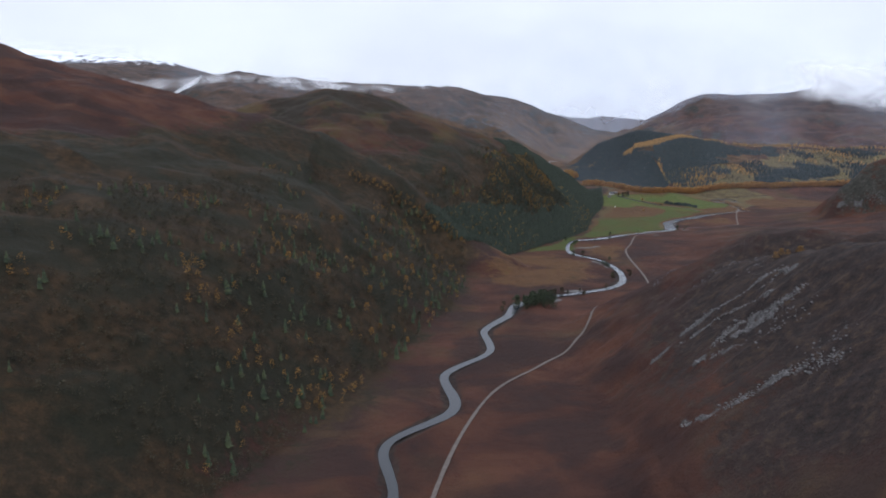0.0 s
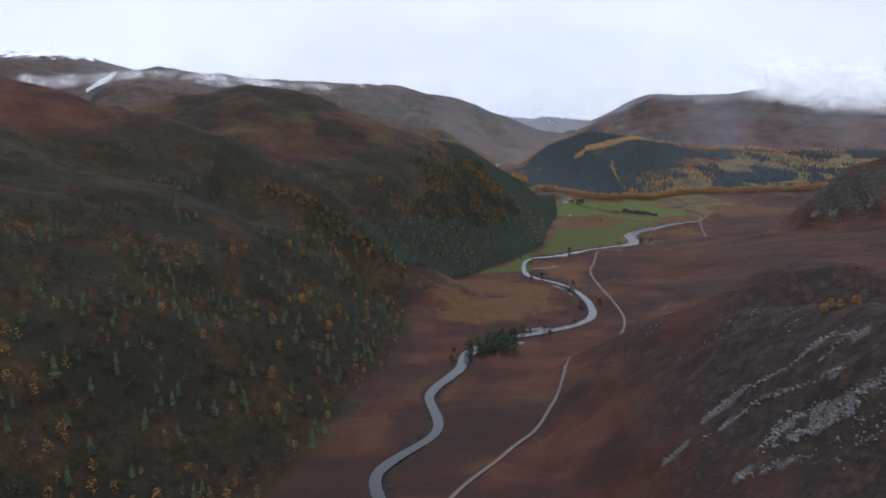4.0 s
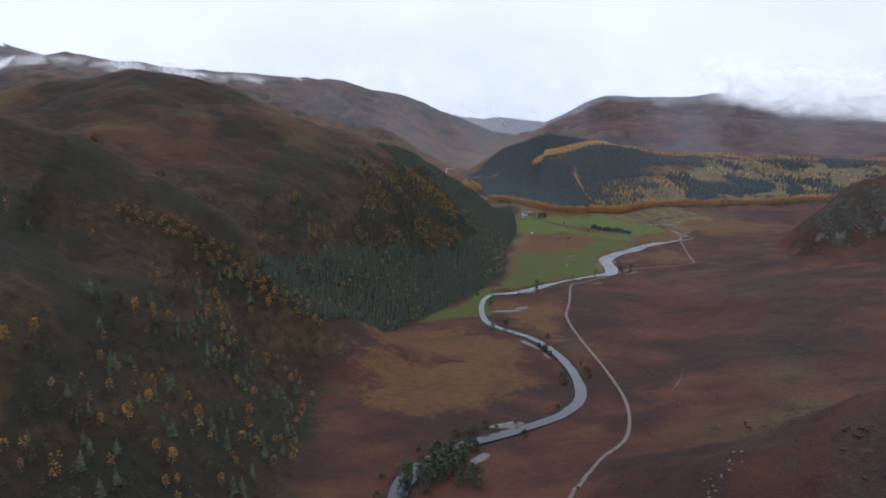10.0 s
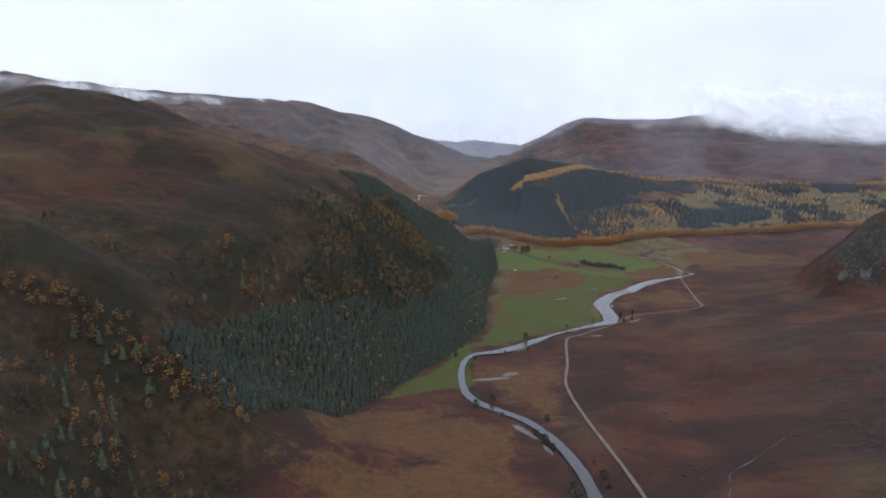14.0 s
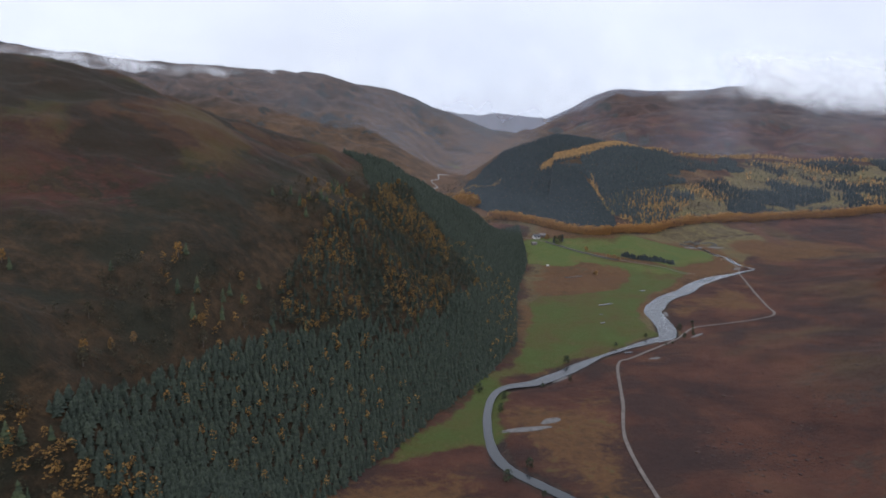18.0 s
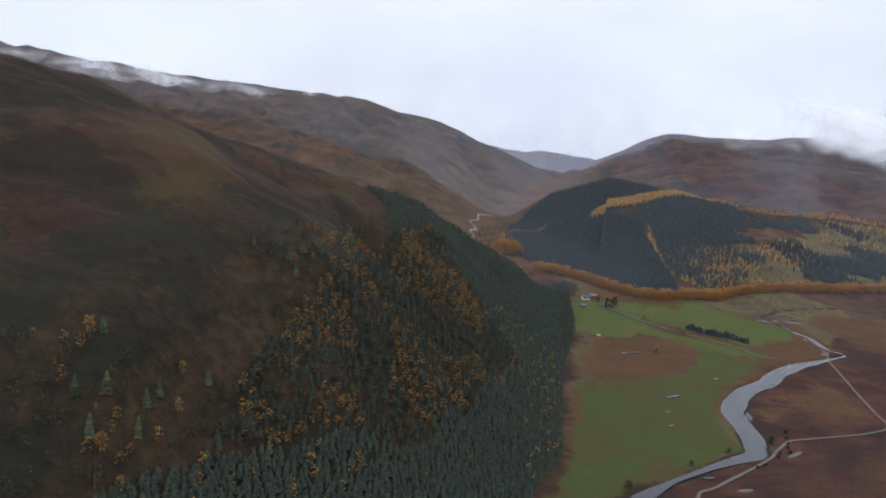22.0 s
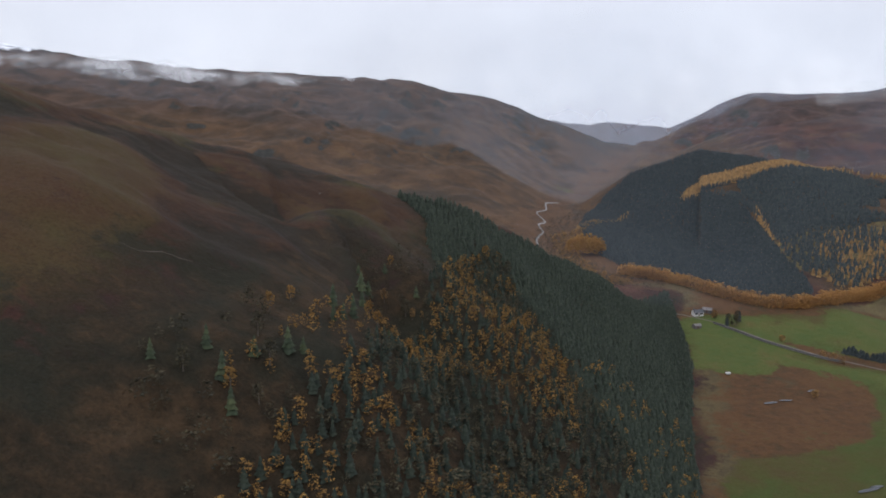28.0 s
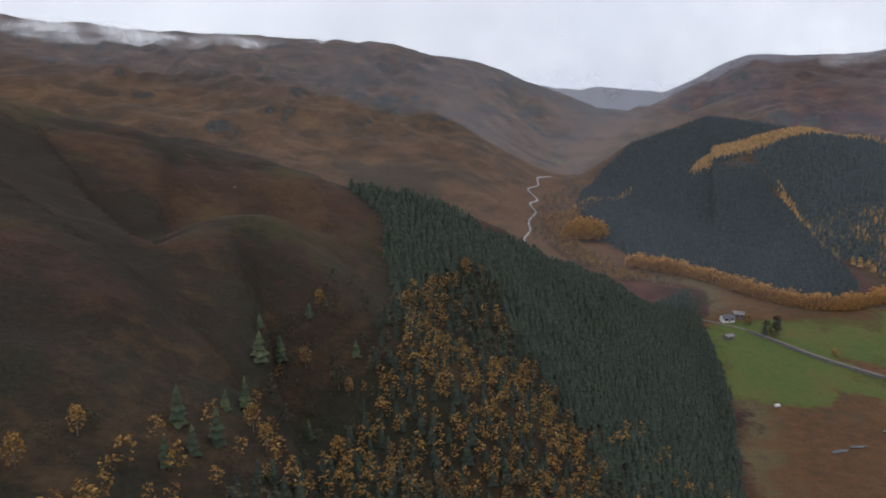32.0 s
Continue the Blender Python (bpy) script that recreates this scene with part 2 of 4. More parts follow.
def cloud_material(name, density, scale, tone=0.95, lo=0.30, hi=0.95):
    n = Nodes(name)
    t = n.t
    f = n.noise(scale, 7, 0.6, (1, 1, 1.6), distort=0.5)
    alpha = n.math("MULTIPLY", n.step(n.math("ADD", f, n.math("SUBTRACT", n.attribute("thick"), 0.75)), lo, hi), density)
    dif, trl, tra, mix, mid = (t.nodes.new(k) for k in ("ShaderNodeBsdfDiffuse", "ShaderNodeBsdfTranslucent", "ShaderNodeBsdfTransparent", "ShaderNodeMixShader", "ShaderNodeMixShader"))
    dif.inputs["Color"].default_value = trl.inputs["Color"].default_value = (tone, tone, tone, 1)
    mid.inputs["Fac"].default_value = 0.12
    n.link(dif.outputs[0], mid.inputs[1])
    n.link(trl.outputs[0], mid.inputs[2])
    n.link(alpha, mix.inputs["Fac"])
    n.link(tra.outputs[0], mix.inputs[1])
    n.link(mid.outputs[0], mix.inputs[2])
    n.link(mix.outputs[0], n.out.inputs["Surface"])
    t.nodes.remove(n.bsdf)
    return n.mat


M_GROUND = ground_material()
M_CONIFER = leaf_material("conifer_needles", (0.021, 0.027, 0.029), (0.028, 0.035, 0.036), (0.038, 0.045, 0.042))
M_SPRUCE = leaf_material("spruce_needles", (0.021, 0.027, 0.020), (0.028, 0.036, 0.026), (0.038, 0.047, 0.032))
M_PINE = leaf_material("pine_needles", (0.024, 0.032, 0.020), (0.034, 0.045, 0.025), (0.052, 0.062, 0.030))
M_LARCH = leaf_material("larch_needles", (0.130, 0.074, 0.030), (0.190, 0.112, 0.042), (0.245, 0.152, 0.058))
M_RUSSET = leaf_material("russet_leaves", (0.220, 0.112, 0.036), (0.350, 0.180, 0.054), (0.460, 0.255, 0.072))
M_BIRCH = leaf_material("birch_leaves", (0.120, 0.070, 0.026), (0.200, 0.112, 0.032), (0.300, 0.175, 0.046))
M_AMBER = leaf_material("amber_larch", (0.260, 0.120, 0.022), (0.360, 0.180, 0.030), (0.460, 0.250, 0.045))
M_OLIVE = leaf_material("birch_twigs", (0.028, 0.028, 0.019), (0.048, 0.044, 0.027), (0.076, 0.062, 0.034))
M_HEATHER = leaf_material("heather_tussock", (0.030, 0.018, 0.015), (0.042, 0.024, 0.019), (0.056, 0.033, 0.023))
M_BARK = plain_material("bark", (0.05, 0.04, 0.03), (0.14, 0.12, 0.10), 2.0)
M_WATER = water_material()
M_TRACK = plain_material("track_gravel", (0.065, 0.052, 0.043), (0.12, 0.10, 0.084), 0.3, 0.9)
M_STONY = plain_material("stony_track", (0.12, 0.11, 0.10), (0.21, 0.195, 0.18), 0.3, 0.9)
M_GRAVEL = plain_material("river_gravel", (0.05, 0.046, 0.043), (0.125, 0.118, 0.11), 0.4, 0.9)
M_ROCK = plain_material("grey_rock", (0.050, 0.047, 0.045), (0.135, 0.128, 0.122), 0.4, 0.9, 0.6, 0.3)
M_CLOUD = cloud_material("cloud", 0.88, 0.007, 0.74, 0.25, 1.05)
M_VEIL = cloud_material("cloud_veil", 0.20, 0.008, 0.8, 0.40, 1.0)
M_WISP = cloud_material("thin_cloud", 0.50, 0.013, 0.78, 0.55, 1.02)
M_SLATE = plain_material("slate_roof", (0.035, 0.036, 0.040), (0.075, 0.076, 0.082), 1.5, 0.6)
M_WHITE = plain_material("limewash", (0.38, 0.37, 0.35), (0.56, 0.55, 0.52), 0.8, 0.85)
M_STONE = plain_material("field_stone", (0.045, 0.043, 0.040), (0.13, 0.125, 0.115), 0.9, 0.9, 0.6, 0.1)
M_PANE = plain_material("window_pane", (0.012, 0.014, 0.017), (0.03, 0.033, 0.038), 0.5, 0.12, 0.05, 0.01, 0.5)
M_DOOR = plain_material("painted_door", (0.05, 0.02, 0.015), (0.09, 0.04, 0.03), 2.0, 0.6)
M_IRON = plain_material("rusty_sheet", (0.06, 0.055, 0.055), (0.16, 0.14, 0.13), 0.8, 0.7, 0.3, 0.05, 0.4)


# see-through blue-white stand-in for air haze, paling whatever lies behind it
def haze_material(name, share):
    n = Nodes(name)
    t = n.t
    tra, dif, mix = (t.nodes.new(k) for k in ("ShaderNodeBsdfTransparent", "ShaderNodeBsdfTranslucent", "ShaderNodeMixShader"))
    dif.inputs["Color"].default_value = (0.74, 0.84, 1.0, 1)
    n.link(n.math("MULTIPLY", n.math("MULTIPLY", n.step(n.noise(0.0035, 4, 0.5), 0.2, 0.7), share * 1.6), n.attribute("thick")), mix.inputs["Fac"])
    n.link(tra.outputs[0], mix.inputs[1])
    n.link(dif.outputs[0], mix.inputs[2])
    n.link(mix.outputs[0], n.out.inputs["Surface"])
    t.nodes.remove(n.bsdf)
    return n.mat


# ---- the lie of the land ----
def hashed(ix, iy, seed):
    h = (ix * 374761393 + iy * 668265263 + seed * 974634777) & 0x7FFFFFFF
    h = ((h ^ (h >> 13)) * 1274126177) & 0x7FFFFFFF
    return ((h ^ (h >> 16)) & 0xFFFF) / 65535.0


def value_noise(x, y, seed):
    ix, iy = np.floor(x).astype(np.int64), np.floor(y).astype(np.int64)
    u, v = x - ix, y - iy
    u, v = u * u * u * (u * (u * 6 - 15) + 10), v * v * v * (v * (v * 6 - 15) + 10)
    a, b = hashed(ix, iy, seed), hashed(ix + 1, iy, seed)
    c, d = hashed(ix, iy + 1, seed), hashed(ix + 1, iy + 1, seed)
    return (a + (b - a) * u) * (1 - v) + (c + (d - c) * u) * v


def fbm(x, y, size, octaves=4, seed=1, ridged=False):
    total, amp, norm = 0.0, 1.0, 0.0
    for o in range(octaves):
        ca, sa = math.cos(0.7 * o + seed), math.sin(0.7 * o + seed)
        f = 2.03 ** o / size
        n = value_noise((x * ca - y * sa) * f + 31.7 * o, (x * sa + y * ca) * f - 17.3 * o, seed + o) * 2 - 1
        if ridged:
            n = 1 - 2 * np.abs(n)
        total, norm = total + amp * n, norm + amp
        amp *= 0.5
    return total / norm


def to_line(x, y, line):
    """Distance to a polyline, the values along it there (all columns past x, y), and the side (left positive)."""
    best = np.full(x.shape, 1e9)
    vals = [np.zeros(x.shape) for _ in line[0][2:]]
    side = np.ones(x.shape)
    for a, b in zip(line, line[1:]):
        dx, dy = b[0] - a[0], b[1] - a[1]
        s = np.clip(((x - a[0]) * dx + (y - a[1]) * dy) / (dx * dx + dy * dy), 0, 1)
        px, py = x - a[0] - s * dx, y - a[1] - s * dy
        d = np.hypot(px, py)
        near = d < best
        best = np.where(near, d, best)
        side = np.where(near, np.sign(dx * py - dy * px + 1e-9), side)
        for i in range(len(vals)):
            vals[i] = np.where(near, a[2 + i] + s * (b[2 + i] - a[2 + i]), vals[i])
    return best, vals, side


def inside(x, y, ring):
    odd = np.zeros(x.shape, bool)
    for (ax, ay), (bx, by) in zip(ring, ring[1:] + ring[:1]):
        if ay != by:
            odd ^= ((ay > y) != (by > y)) & (x < (bx - ax) * (y - ay) / (by - ay) + ax)
    return odd


def in_ring(x, y, ring):
    """Signed distance into a closed ring: positive inside."""
    d, _, _ = to_line(x, y, ring + ring[:1])
    return np.where(inside(x, y, ring), d, -d)


def smooth_max(a, b, k):
    h = np.clip(0.5 + 0.5 * (a - b) / k, 0, 1)
    return b + (a - b) * h + k * h * (1 - h)


# the foot of the wooded western hillside, closed round by the back of its spur
WEST_FOOT = [(-2600, -1500), (-260, -1500), (-150, 200), (-60, 500), (0, 720), (14, 905), (80, 1010), (165, 1153), (202, 1230), (238, 1400), (262, 1500),
             (301, 1650), (318, 1722), (265, 1738), (180, 1762), (60, 1840), (-150, 1960), (-900, 2330), (-2600, 2700)]
WEST_TOP = [(-2000, 700, 340, 0.36), (-1100, 820, 330, 0.38), (-520, 900, 250, 0.42), (-410, 905, 218, 0.44), (-290, 930, 183, 0.46), (-170, 960, 150, 0.5), (-70, 950, 98, 0.55), (0, 925, 34, 0.6)]
# the brow of the spur, beyond which the ground drops into the side valley
SPUR_EDGE = [(-300, 1800, 420), (-110, 1600, 190), (0, 1530, 150), (62, 1508, 124), (110, 1522, 112), (160, 1556, 92), (204, 1592, 70), (264, 1658, 30), (322, 1730, 0)]
# the rounded brow above the wooded slope, falling north-east to the tip of the spur
WEST_BROW = [(-420, 1300, 156, 0.4), (-300, 1290, 197, 0.4), (-215, 1296, 213, 0.42), (-165, 1310, 212, 0.45), (-120, 1400, 188, 0.42), (-80, 1460, 169, 0.4), (-20, 1490, 156, 0.4), (62, 1500, 131, 0.5)]
SLOPE_BROW = [(-80, 1172, 124, 0.7), (-15, 1165, 112, 0.8), (-5, 1253, 122, 0.7), (38, 1378, 138, 0.6), (100, 1345, 100, 1.0)]
# crests: x, y, height, flank slope
NORTH_WEST = [(-2400, 2300, 330, 0.30), (-1500, 2500, 325, 0.30), (-1130, 2600, 318, 0.32), (-960, 2560, 262, 0.32), (-860, 2600, 280, 0.32), (-720, 2600, 306, 0.32),
              (-560, 2620, 288, 0.30), (-420, 2650, 278, 0.30), (-190, 2800, 268, 0.28), (-13, 3175, 283, 0.30), (67, 3190, 263, 0.34), (185, 3200, 243, 0.36),
              (270, 3200, 220, 0.36), (345, 3200, 187, 0.38), (460, 3240, 170, 0.38), (580, 3350, 122, 0.36), (640, 3500, 112, 0.32)]
NORTH_EAST = [(690, 4000, 118, 0.30), (837, 3793, 163, 0.34), (960, 3680, 236, 0.36), (1084, 3650, 281, 0.34), (1371, 3650, 284, 0.30), (1600, 3650, 314, 0.28), (1865, 3650, 300, 0.28), (2500, 3500, 330, 0.28), (3600, 3000, 330, 0.28)]
NE_SHOULDER = [(640, 3000, 84, 0.22), (819, 3000, 168, 0.26), (1105, 2980, 204, 0.24), (1401, 2950, 200, 0.24), (1852, 2900, 190, 0.24), (2600, 2700, 200, 0.24)]
FOREST_HILL = [(318, 2290, 34, 0.40), (395, 2275, 88, 0.30), (505, 2270, 122, 0.27), (600, 2215, 112, 0.27), (661, 2225, 100, 0.26), (800, 2240, 90, 0.24), (937, 2250, 90, 0.24), (1080, 2260, 82, 0.23), (1325, 2350, 84, 0.22), (1800, 2450, 110, 0.22), (2800, 2400, 140, 0.22)]
FAR_WEST = [(-3600, 3700, 490, 0.3), (-2300, 3850, 470, 0.3), (-1700, 3800, 432, 0.3), (-1500, 3780, 418, 0.3), (-1350, 3790, 398, 0.32), (-1180, 3850, 350, 0.32), (-900, 4000, 290, 0.32)]
FAR_PASS = [(300, 4700, 205, 0.35), (700, 4520, 163, 0.35), (804, 4500, 180, 0.35), (985, 4500, 166, 0.35), (1300, 4600, 150, 0.35)]
EAST_CRAG = [(612, 1306, 26, 1.3), (630, 1318, 50, 1.2), (652, 1336, 72, 1.1), (692, 1350, 106, 0.95), (757, 1350, 130, 0.7), (900, 1300, 150, 0.5), (1300, 1150, 200, 0.4), (2600, 900, 240, 0.35)]
EAST_ROCKS = [(250, 594, 92, 0.68), (330, 545, 106, 0.56), (400, 400, 128, 0.52), (450, 150, 150, 0.52), (470, -1500, 170, 0.5)]
EAST_BROW = [(150, 650, 18, 0.7), (188, 604, 54, 0.75), (208, 545, 82, 0.8), (220, 490, 96, 0.85), (226, 440, 104, 0.85), (240, 360, 120, 0.8), (270, 240, 140, 0.7), (320, 80, 150, 0.6), (340, -1500, 160, 0.5)]
MOOR_FOOT = [(120, 640), (185, 740), (225, 900), (260, 1060), (320, 1190), (440, 1290), (520, 1400), (620, 1560), (760, 1640), (1200, 1750), (3200, 1900), (3200, -1500), (500, -1500)]
RIVER = [(-70, -900, 10), (-60, -300, 10), (-75, 100, 10), (-66, 260, 9), (-28, 330, 8), (-36, 400, 7), (0, 455, 9), (-6, 520, 8), (26, 575, 7), (24, 635, 9), (46, 685, 10), (58, 727, 12), (86, 762, 11), (122, 783, 10), (160, 810, 9), (181, 848, 10), (188, 912, 9), (178, 972, 9), (150, 1018, 9), (151, 1072, 7), (168, 1128, 7), (200, 1143, 13), (232, 1172, 13),
         (258, 1196, 6), (289, 1220, 7), (314, 1237, 9), (336, 1252, 14), (348, 1292, 16), (357, 1337, 17), (387, 1386, 16), (422, 1418, 17), (450, 1452, 16), (484, 1484, 14), (512, 1502, 10), (546, 1526, 4), (566, 1542, 3), (560, 1562, 5), (563, 1594, 7), (568, 1616, 5), (562, 1641, 6), (565, 1680, 5), (556, 1708, 3), (590, 1738, 2), (690, 1772, 1), (760, 1780, 1.2), (830, 1815, 1), (980, 1850, 1)]
GLEN = [(262, 1790, 23), (246, 2000, 31), (262, 2110, 35), (300, 2260, 41), (345, 2480, 46), (400, 2650, 54), (470, 2860, 64), (540, 3060, 76), (640, 3300, 97), (740, 3560, 130), (837, 3793, 162), (930, 4000, 166)]
BURN = [(262, 1790, 1.4), (238, 1830, 1.0), (244, 1870, 1.6), (232, 1905, 1.0), (240, 1960, 1.4), (250, 2000, 0.8), (268, 2110, 1.0), (300, 2200, 0.8), (300, 2260, 1.2), (322, 2340, 1.6), (330, 2420, 0.8), (352, 2480, 1.0), (392, 2650, 0.6), (470, 2860, 0.5)]
HILL_TRACK = [(204, 1745, 2.4), (192, 1765, 2.6), (190, 1800, 2.4), (197, 1850, 2.2), (197, 1895, 2.4), (210, 1950, 2.2), (214, 2000, 3), (228, 2050, 2.2), (226, 2090, 2.6), (240, 2130, 3.4), (232, 2170, 2.4), (252, 2220, 2.6), (258, 2270, 3.2), (288, 2340, 2.6)]


def crest(x, y, line, shape=1.0, round_off=30.0):
    d, (z, s), _ = to_line(x, y, line)
    return z - s * (np.sqrt(d * d + round_off ** 2) - round_off) * shape


def floor_z(x, y):
    return np.interp(y - 230 * np.clip((x - 450) / 110, 0, 1), [1490, 1570, 1660, 1720, 2000, 2300, 4300], [0, 6, 16, 22, 33, 44, 125])


def land(x, y):
    """Height of the ground."""
    x, y = np.asarray(x, float), np.asarray(y, float)
    rough = fbm(x, y, 190, 5, 3)
    knolls = fbm(x, y, 75, 4, 11)
    gully = fbm(x, y, 110, 4, 23, True)
    floor = floor_z(x, y) + 0.5 * fbm(x, y, 60, 3, 5)
    west = in_ring(x, y, WEST_FOOT)
    wobble = west + 14 * knolls * np.clip(west / 60, 0, 1)
    bench = np.interp(wobble, [-400, 0, 40, 100, 150, 190, 300, 450, 700, 1000, 1600], [-90, -2, 27, 76, 98, 113, 138, 152, 166, 184, 230])
    lumps = fbm(x, y, 150, 4, 51, True)
    bench = bench + np.clip(west / 150, 0, 1) * (8 * knolls + 9 * gully) + np.clip((west - 130) / 200, 0, 1) * (14 * rough + 12 * lumps)
    bench = smooth_max(bench, crest(x, y, WEST_TOP, 1.0, 20) + 7 * knolls + 6 * gully, 10)
    brow = smooth_max(crest(x, y, WEST_BROW, 1.0, 40) + 4 * knolls + 5 * gully, crest(x, y, SLOPE_BROW, 1.0, 25) + 3 * knolls + 3 * gully, 8)
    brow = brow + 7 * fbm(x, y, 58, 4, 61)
    steep = np.interp(wobble, [-60, 0, 40, 80, 110, 140, 200, 300, 500], [-80, -6, 34, 74, 100, 120, 158, 220, 340])
    bench = smooth_max(bench, -smooth_max(-brow, -steep, 10), 10)
    d, (z,), side = to_line(x, y, SPUR_EDGE)
    bench = np.where(side > 0, -smooth_max(-bench, -(z + 13 - 0.75 * d + 4 * knolls), 8), bench)
    h = smooth_max(bench, floor, 5)
    moor = in_ring(x, y, MOOR_FOOT)
    moor_z = np.interp(moor, [-300, 0, 60, 250, 500, 1000], [-40, 0, 7, 38, 60, 90]) + np.clip(moor / 80, 0, 1) * (4 * knolls + 5 * rough)
    h = smooth_max(h, moor_z, 4)
    far = 18 * rough + 20 * gully + 14 * lumps
    for line, k in ((NORTH_WEST, 24), (NORTH_EAST, 20), (NE_SHOULDER, 20), (FAR_PASS, 10), (FAR_WEST, 15)):
        c = crest(x, y, line) + far * np.clip((y - 1900) / 500, 0, 1) * (1 - np.exp(-(to_line(x, y, line)[0] / 130) ** 2) * 0.75)
        h = smooth_max(h, c, k)
    d, (z,), _ = to_line(x, y, GLEN)
    cut = z + 0.36 * np.clip(d - 26, 0, None) + 0.0009 * d * d + 1.5 * knolls
    cut = np.where(y > 4000, 1e4, cut)
    h = -smooth_max(-h, -cut, 14)
    h = smooth_max(h, crest(x, y, FOREST_HILL) + 13 + 5 * rough + 3 * gully, 8)
    h = smooth_max(h, crest(x, y, EAST_CRAG, 1.0, 6) + 9 * knolls + 5 * gully, 6)
    h = smooth_max(h, crest(x, y, EAST_ROCKS, 1.0, 22) + 6 * knolls + 5 * gully + 3 * fbm(x, y, 24, 3, 41, True), 9)
    h = smooth_max(h, crest(x, y, EAST_BROW, 1.0, 18) + 4 * knolls + 4 * gully + 2.5 * fbm(x, y, 24, 3, 41, True), 8)
    d, (w,), _ = to_line(x, y, RIVER)
    h = h - 2.0 * np.clip(1.3 - d / (w * 0.5 + 2), 0, 1)
    return h


def spaced(*parts):
    out = []
    for a, b, step in parts:
        out += list(np.arange(a, b, step))
    return np.array(out + [parts[-1][1]])


def ground_sheet():
    xs = spaced((-4200, -1400, 70), (-1400, -700, 18), (-700, -320, 8), (-320, 640, 4), (640, 1000, 7), (1000, 2000, 18), (2000, 4600, 80))
    ys = spaced((-1500, 0, 75), (0, 300, 12), (300, 700, 5), (700, 1720, 4), (1720, 2400, 8), (2400, 3900, 14), (3900, 5200, 40))
    X, Y = np.meshgrid(xs, ys)
    Z = land(X, Y)
    nx, ny = len(xs), len(ys)
    co = np.stack([X, Y, Z], -1).reshape(-1, 3)
    i = np.arange(nx * ny).reshape(ny, nx)
    quads = np.stack([i[:-1, :-1], i[:-1, 1:], i[1:, 1:], i[1:, :-1]], -1).reshape(-1, 4)
    me = bpy.data.meshes.new("ground")
    me.vertices.add(len(co))
    me.vertices.foreach_set("co", co.ravel())
    me.loops.add(quads.size)
    me.loops.foreach_set("vertex_index", quads.ravel())
    me.polygons.add(len(quads))
    me.polygons.foreach_set("loop_start", np.arange(0, quads.size, 4))
    me.update(calc_edges=True)
    me.polygons.foreach_set("use_smooth", np.ones(len(quads), bool))
    x, y = X.ravel(), Y.ravel()
    gy, gx = np.gradient(Z, ys, xs)
    for name, values in cover(x, y, co[:, 2], np.hypot(gx, gy).ravel()).items():
        me.attributes.new(name, "FLOAT", "POINT").data.foreach_set("value", values.astype(np.float32))
    me.materials.append(M_GROUND)
    return tagged(new("ground", me), "brown heather hills round a green valley floor", "ground", kind="structure")


SCREES = [[(145, 485), (158, 487), (169, 478), (182, 475), (200, 478)], [(124, 476), (136, 473), (151, 470), (163, 469), (174, 455)], [(148, 435), (159, 441), (169, 435), (178, 424), (186, 421)],
          [(156, 432), (165, 427), (174, 420)], [(176, 453), (181, 443)], [(182, 461), (194, 466), (199, 459)], [(136, 431), (147, 424), (157, 414)], [(129, 358), (139, 352), (151, 350), (161, 344), (168, 330)],
          [(114, 374), (123, 358)], [(624, 1309), (646, 1311), (684, 1301), (722, 1280)]]
EAST_OPEN = [(478, 1850), (492, 1960), (545, 1940), (650, 1966), (760, 2050), (900, 2190), (1500, 2290), (1500, 1990), (1100, 1960), (900, 1910), (700, 1860), (545, 1800), (500, 1790)]
SIDE_VALLEY = [(200, 1760), (330, 1760), (300, 1830), (275, 1950), (300, 2090), (290, 2200), (330, 2380), (430, 2650), (560, 3060), (680, 3330), (640, 3340), (500, 3060), (380, 2700), (290, 2400), (220, 2200), (180, 2000), (170, 1850)]
VALLEY_FLOOR = [(202, 1230), (240, 1400), (265, 1500), (301, 1650), (318, 1724), (255, 1790), (300, 1806), (352, 1730), (415, 1690), (450, 1698), (560, 1772), (640, 1800), (700, 1760), (620, 1640), (560, 1560), (480, 1490), (380, 1390), (342, 1260), (250, 1190)]
FIELDS = [[(205, 1232), (232, 1320), (252, 1395), (300, 1408), (345, 1425), (385, 1470), (402, 1520), (405, 1560), (440, 1545), (476, 1512), (444, 1466), (408, 1430), (372, 1390), (343, 1340), (333, 1292), (318, 1256), (280, 1222), (240, 1195), (188, 1158)],
          [(322, 1662), (302, 1640), (290, 1575), (340, 1592), (380, 1600), (408, 1575), (462, 1542), (540, 1592), (562, 1650), (530, 1675), (465, 1690), (415, 1668), (380, 1664), (350, 1664)],
          [(304, 1648), (330, 1628), (360, 1598), (395, 1562), (440, 1527), (462, 1500), (430, 1492), (400, 1532), (360, 1556), (320, 1536), (276, 1540), (284, 1600)],
          [(88, 1010), (160, 1050), (185, 1150), (205, 1180), (195, 1200), (168, 1150)]]
BRACKEN = [[(258, 1405), (300, 1415), (342, 1432), (378, 1475), (395, 1520), (368, 1548), (330, 1546), (282, 1540), (266, 1490)],
           [(178, 1150), (300, 1235), (345, 1330), (430, 1430), (520, 1500), (575, 1560), (590, 1640), (610, 1700), (540, 1715), (450, 1692), (400, 1684), (350, 1722), (318, 1740), (250, 1790), (180, 1790), (318, 1724), (290, 1600), (240, 1400), (206, 1230)],
           [(590, 1560), (700, 1610), (820, 1700), (760, 1750), (620, 1720), (600, 1640)],
           [(60, 800), (150, 850), (170, 950), (120, 1005), (60, 985), (20, 890)],
           [(380, 1320), (450, 1340), (500, 1440), (450, 1420), (395, 1370)],
           [(200, 960), (220, 1050), (240, 1120), (180, 1110), (165, 1040)]]
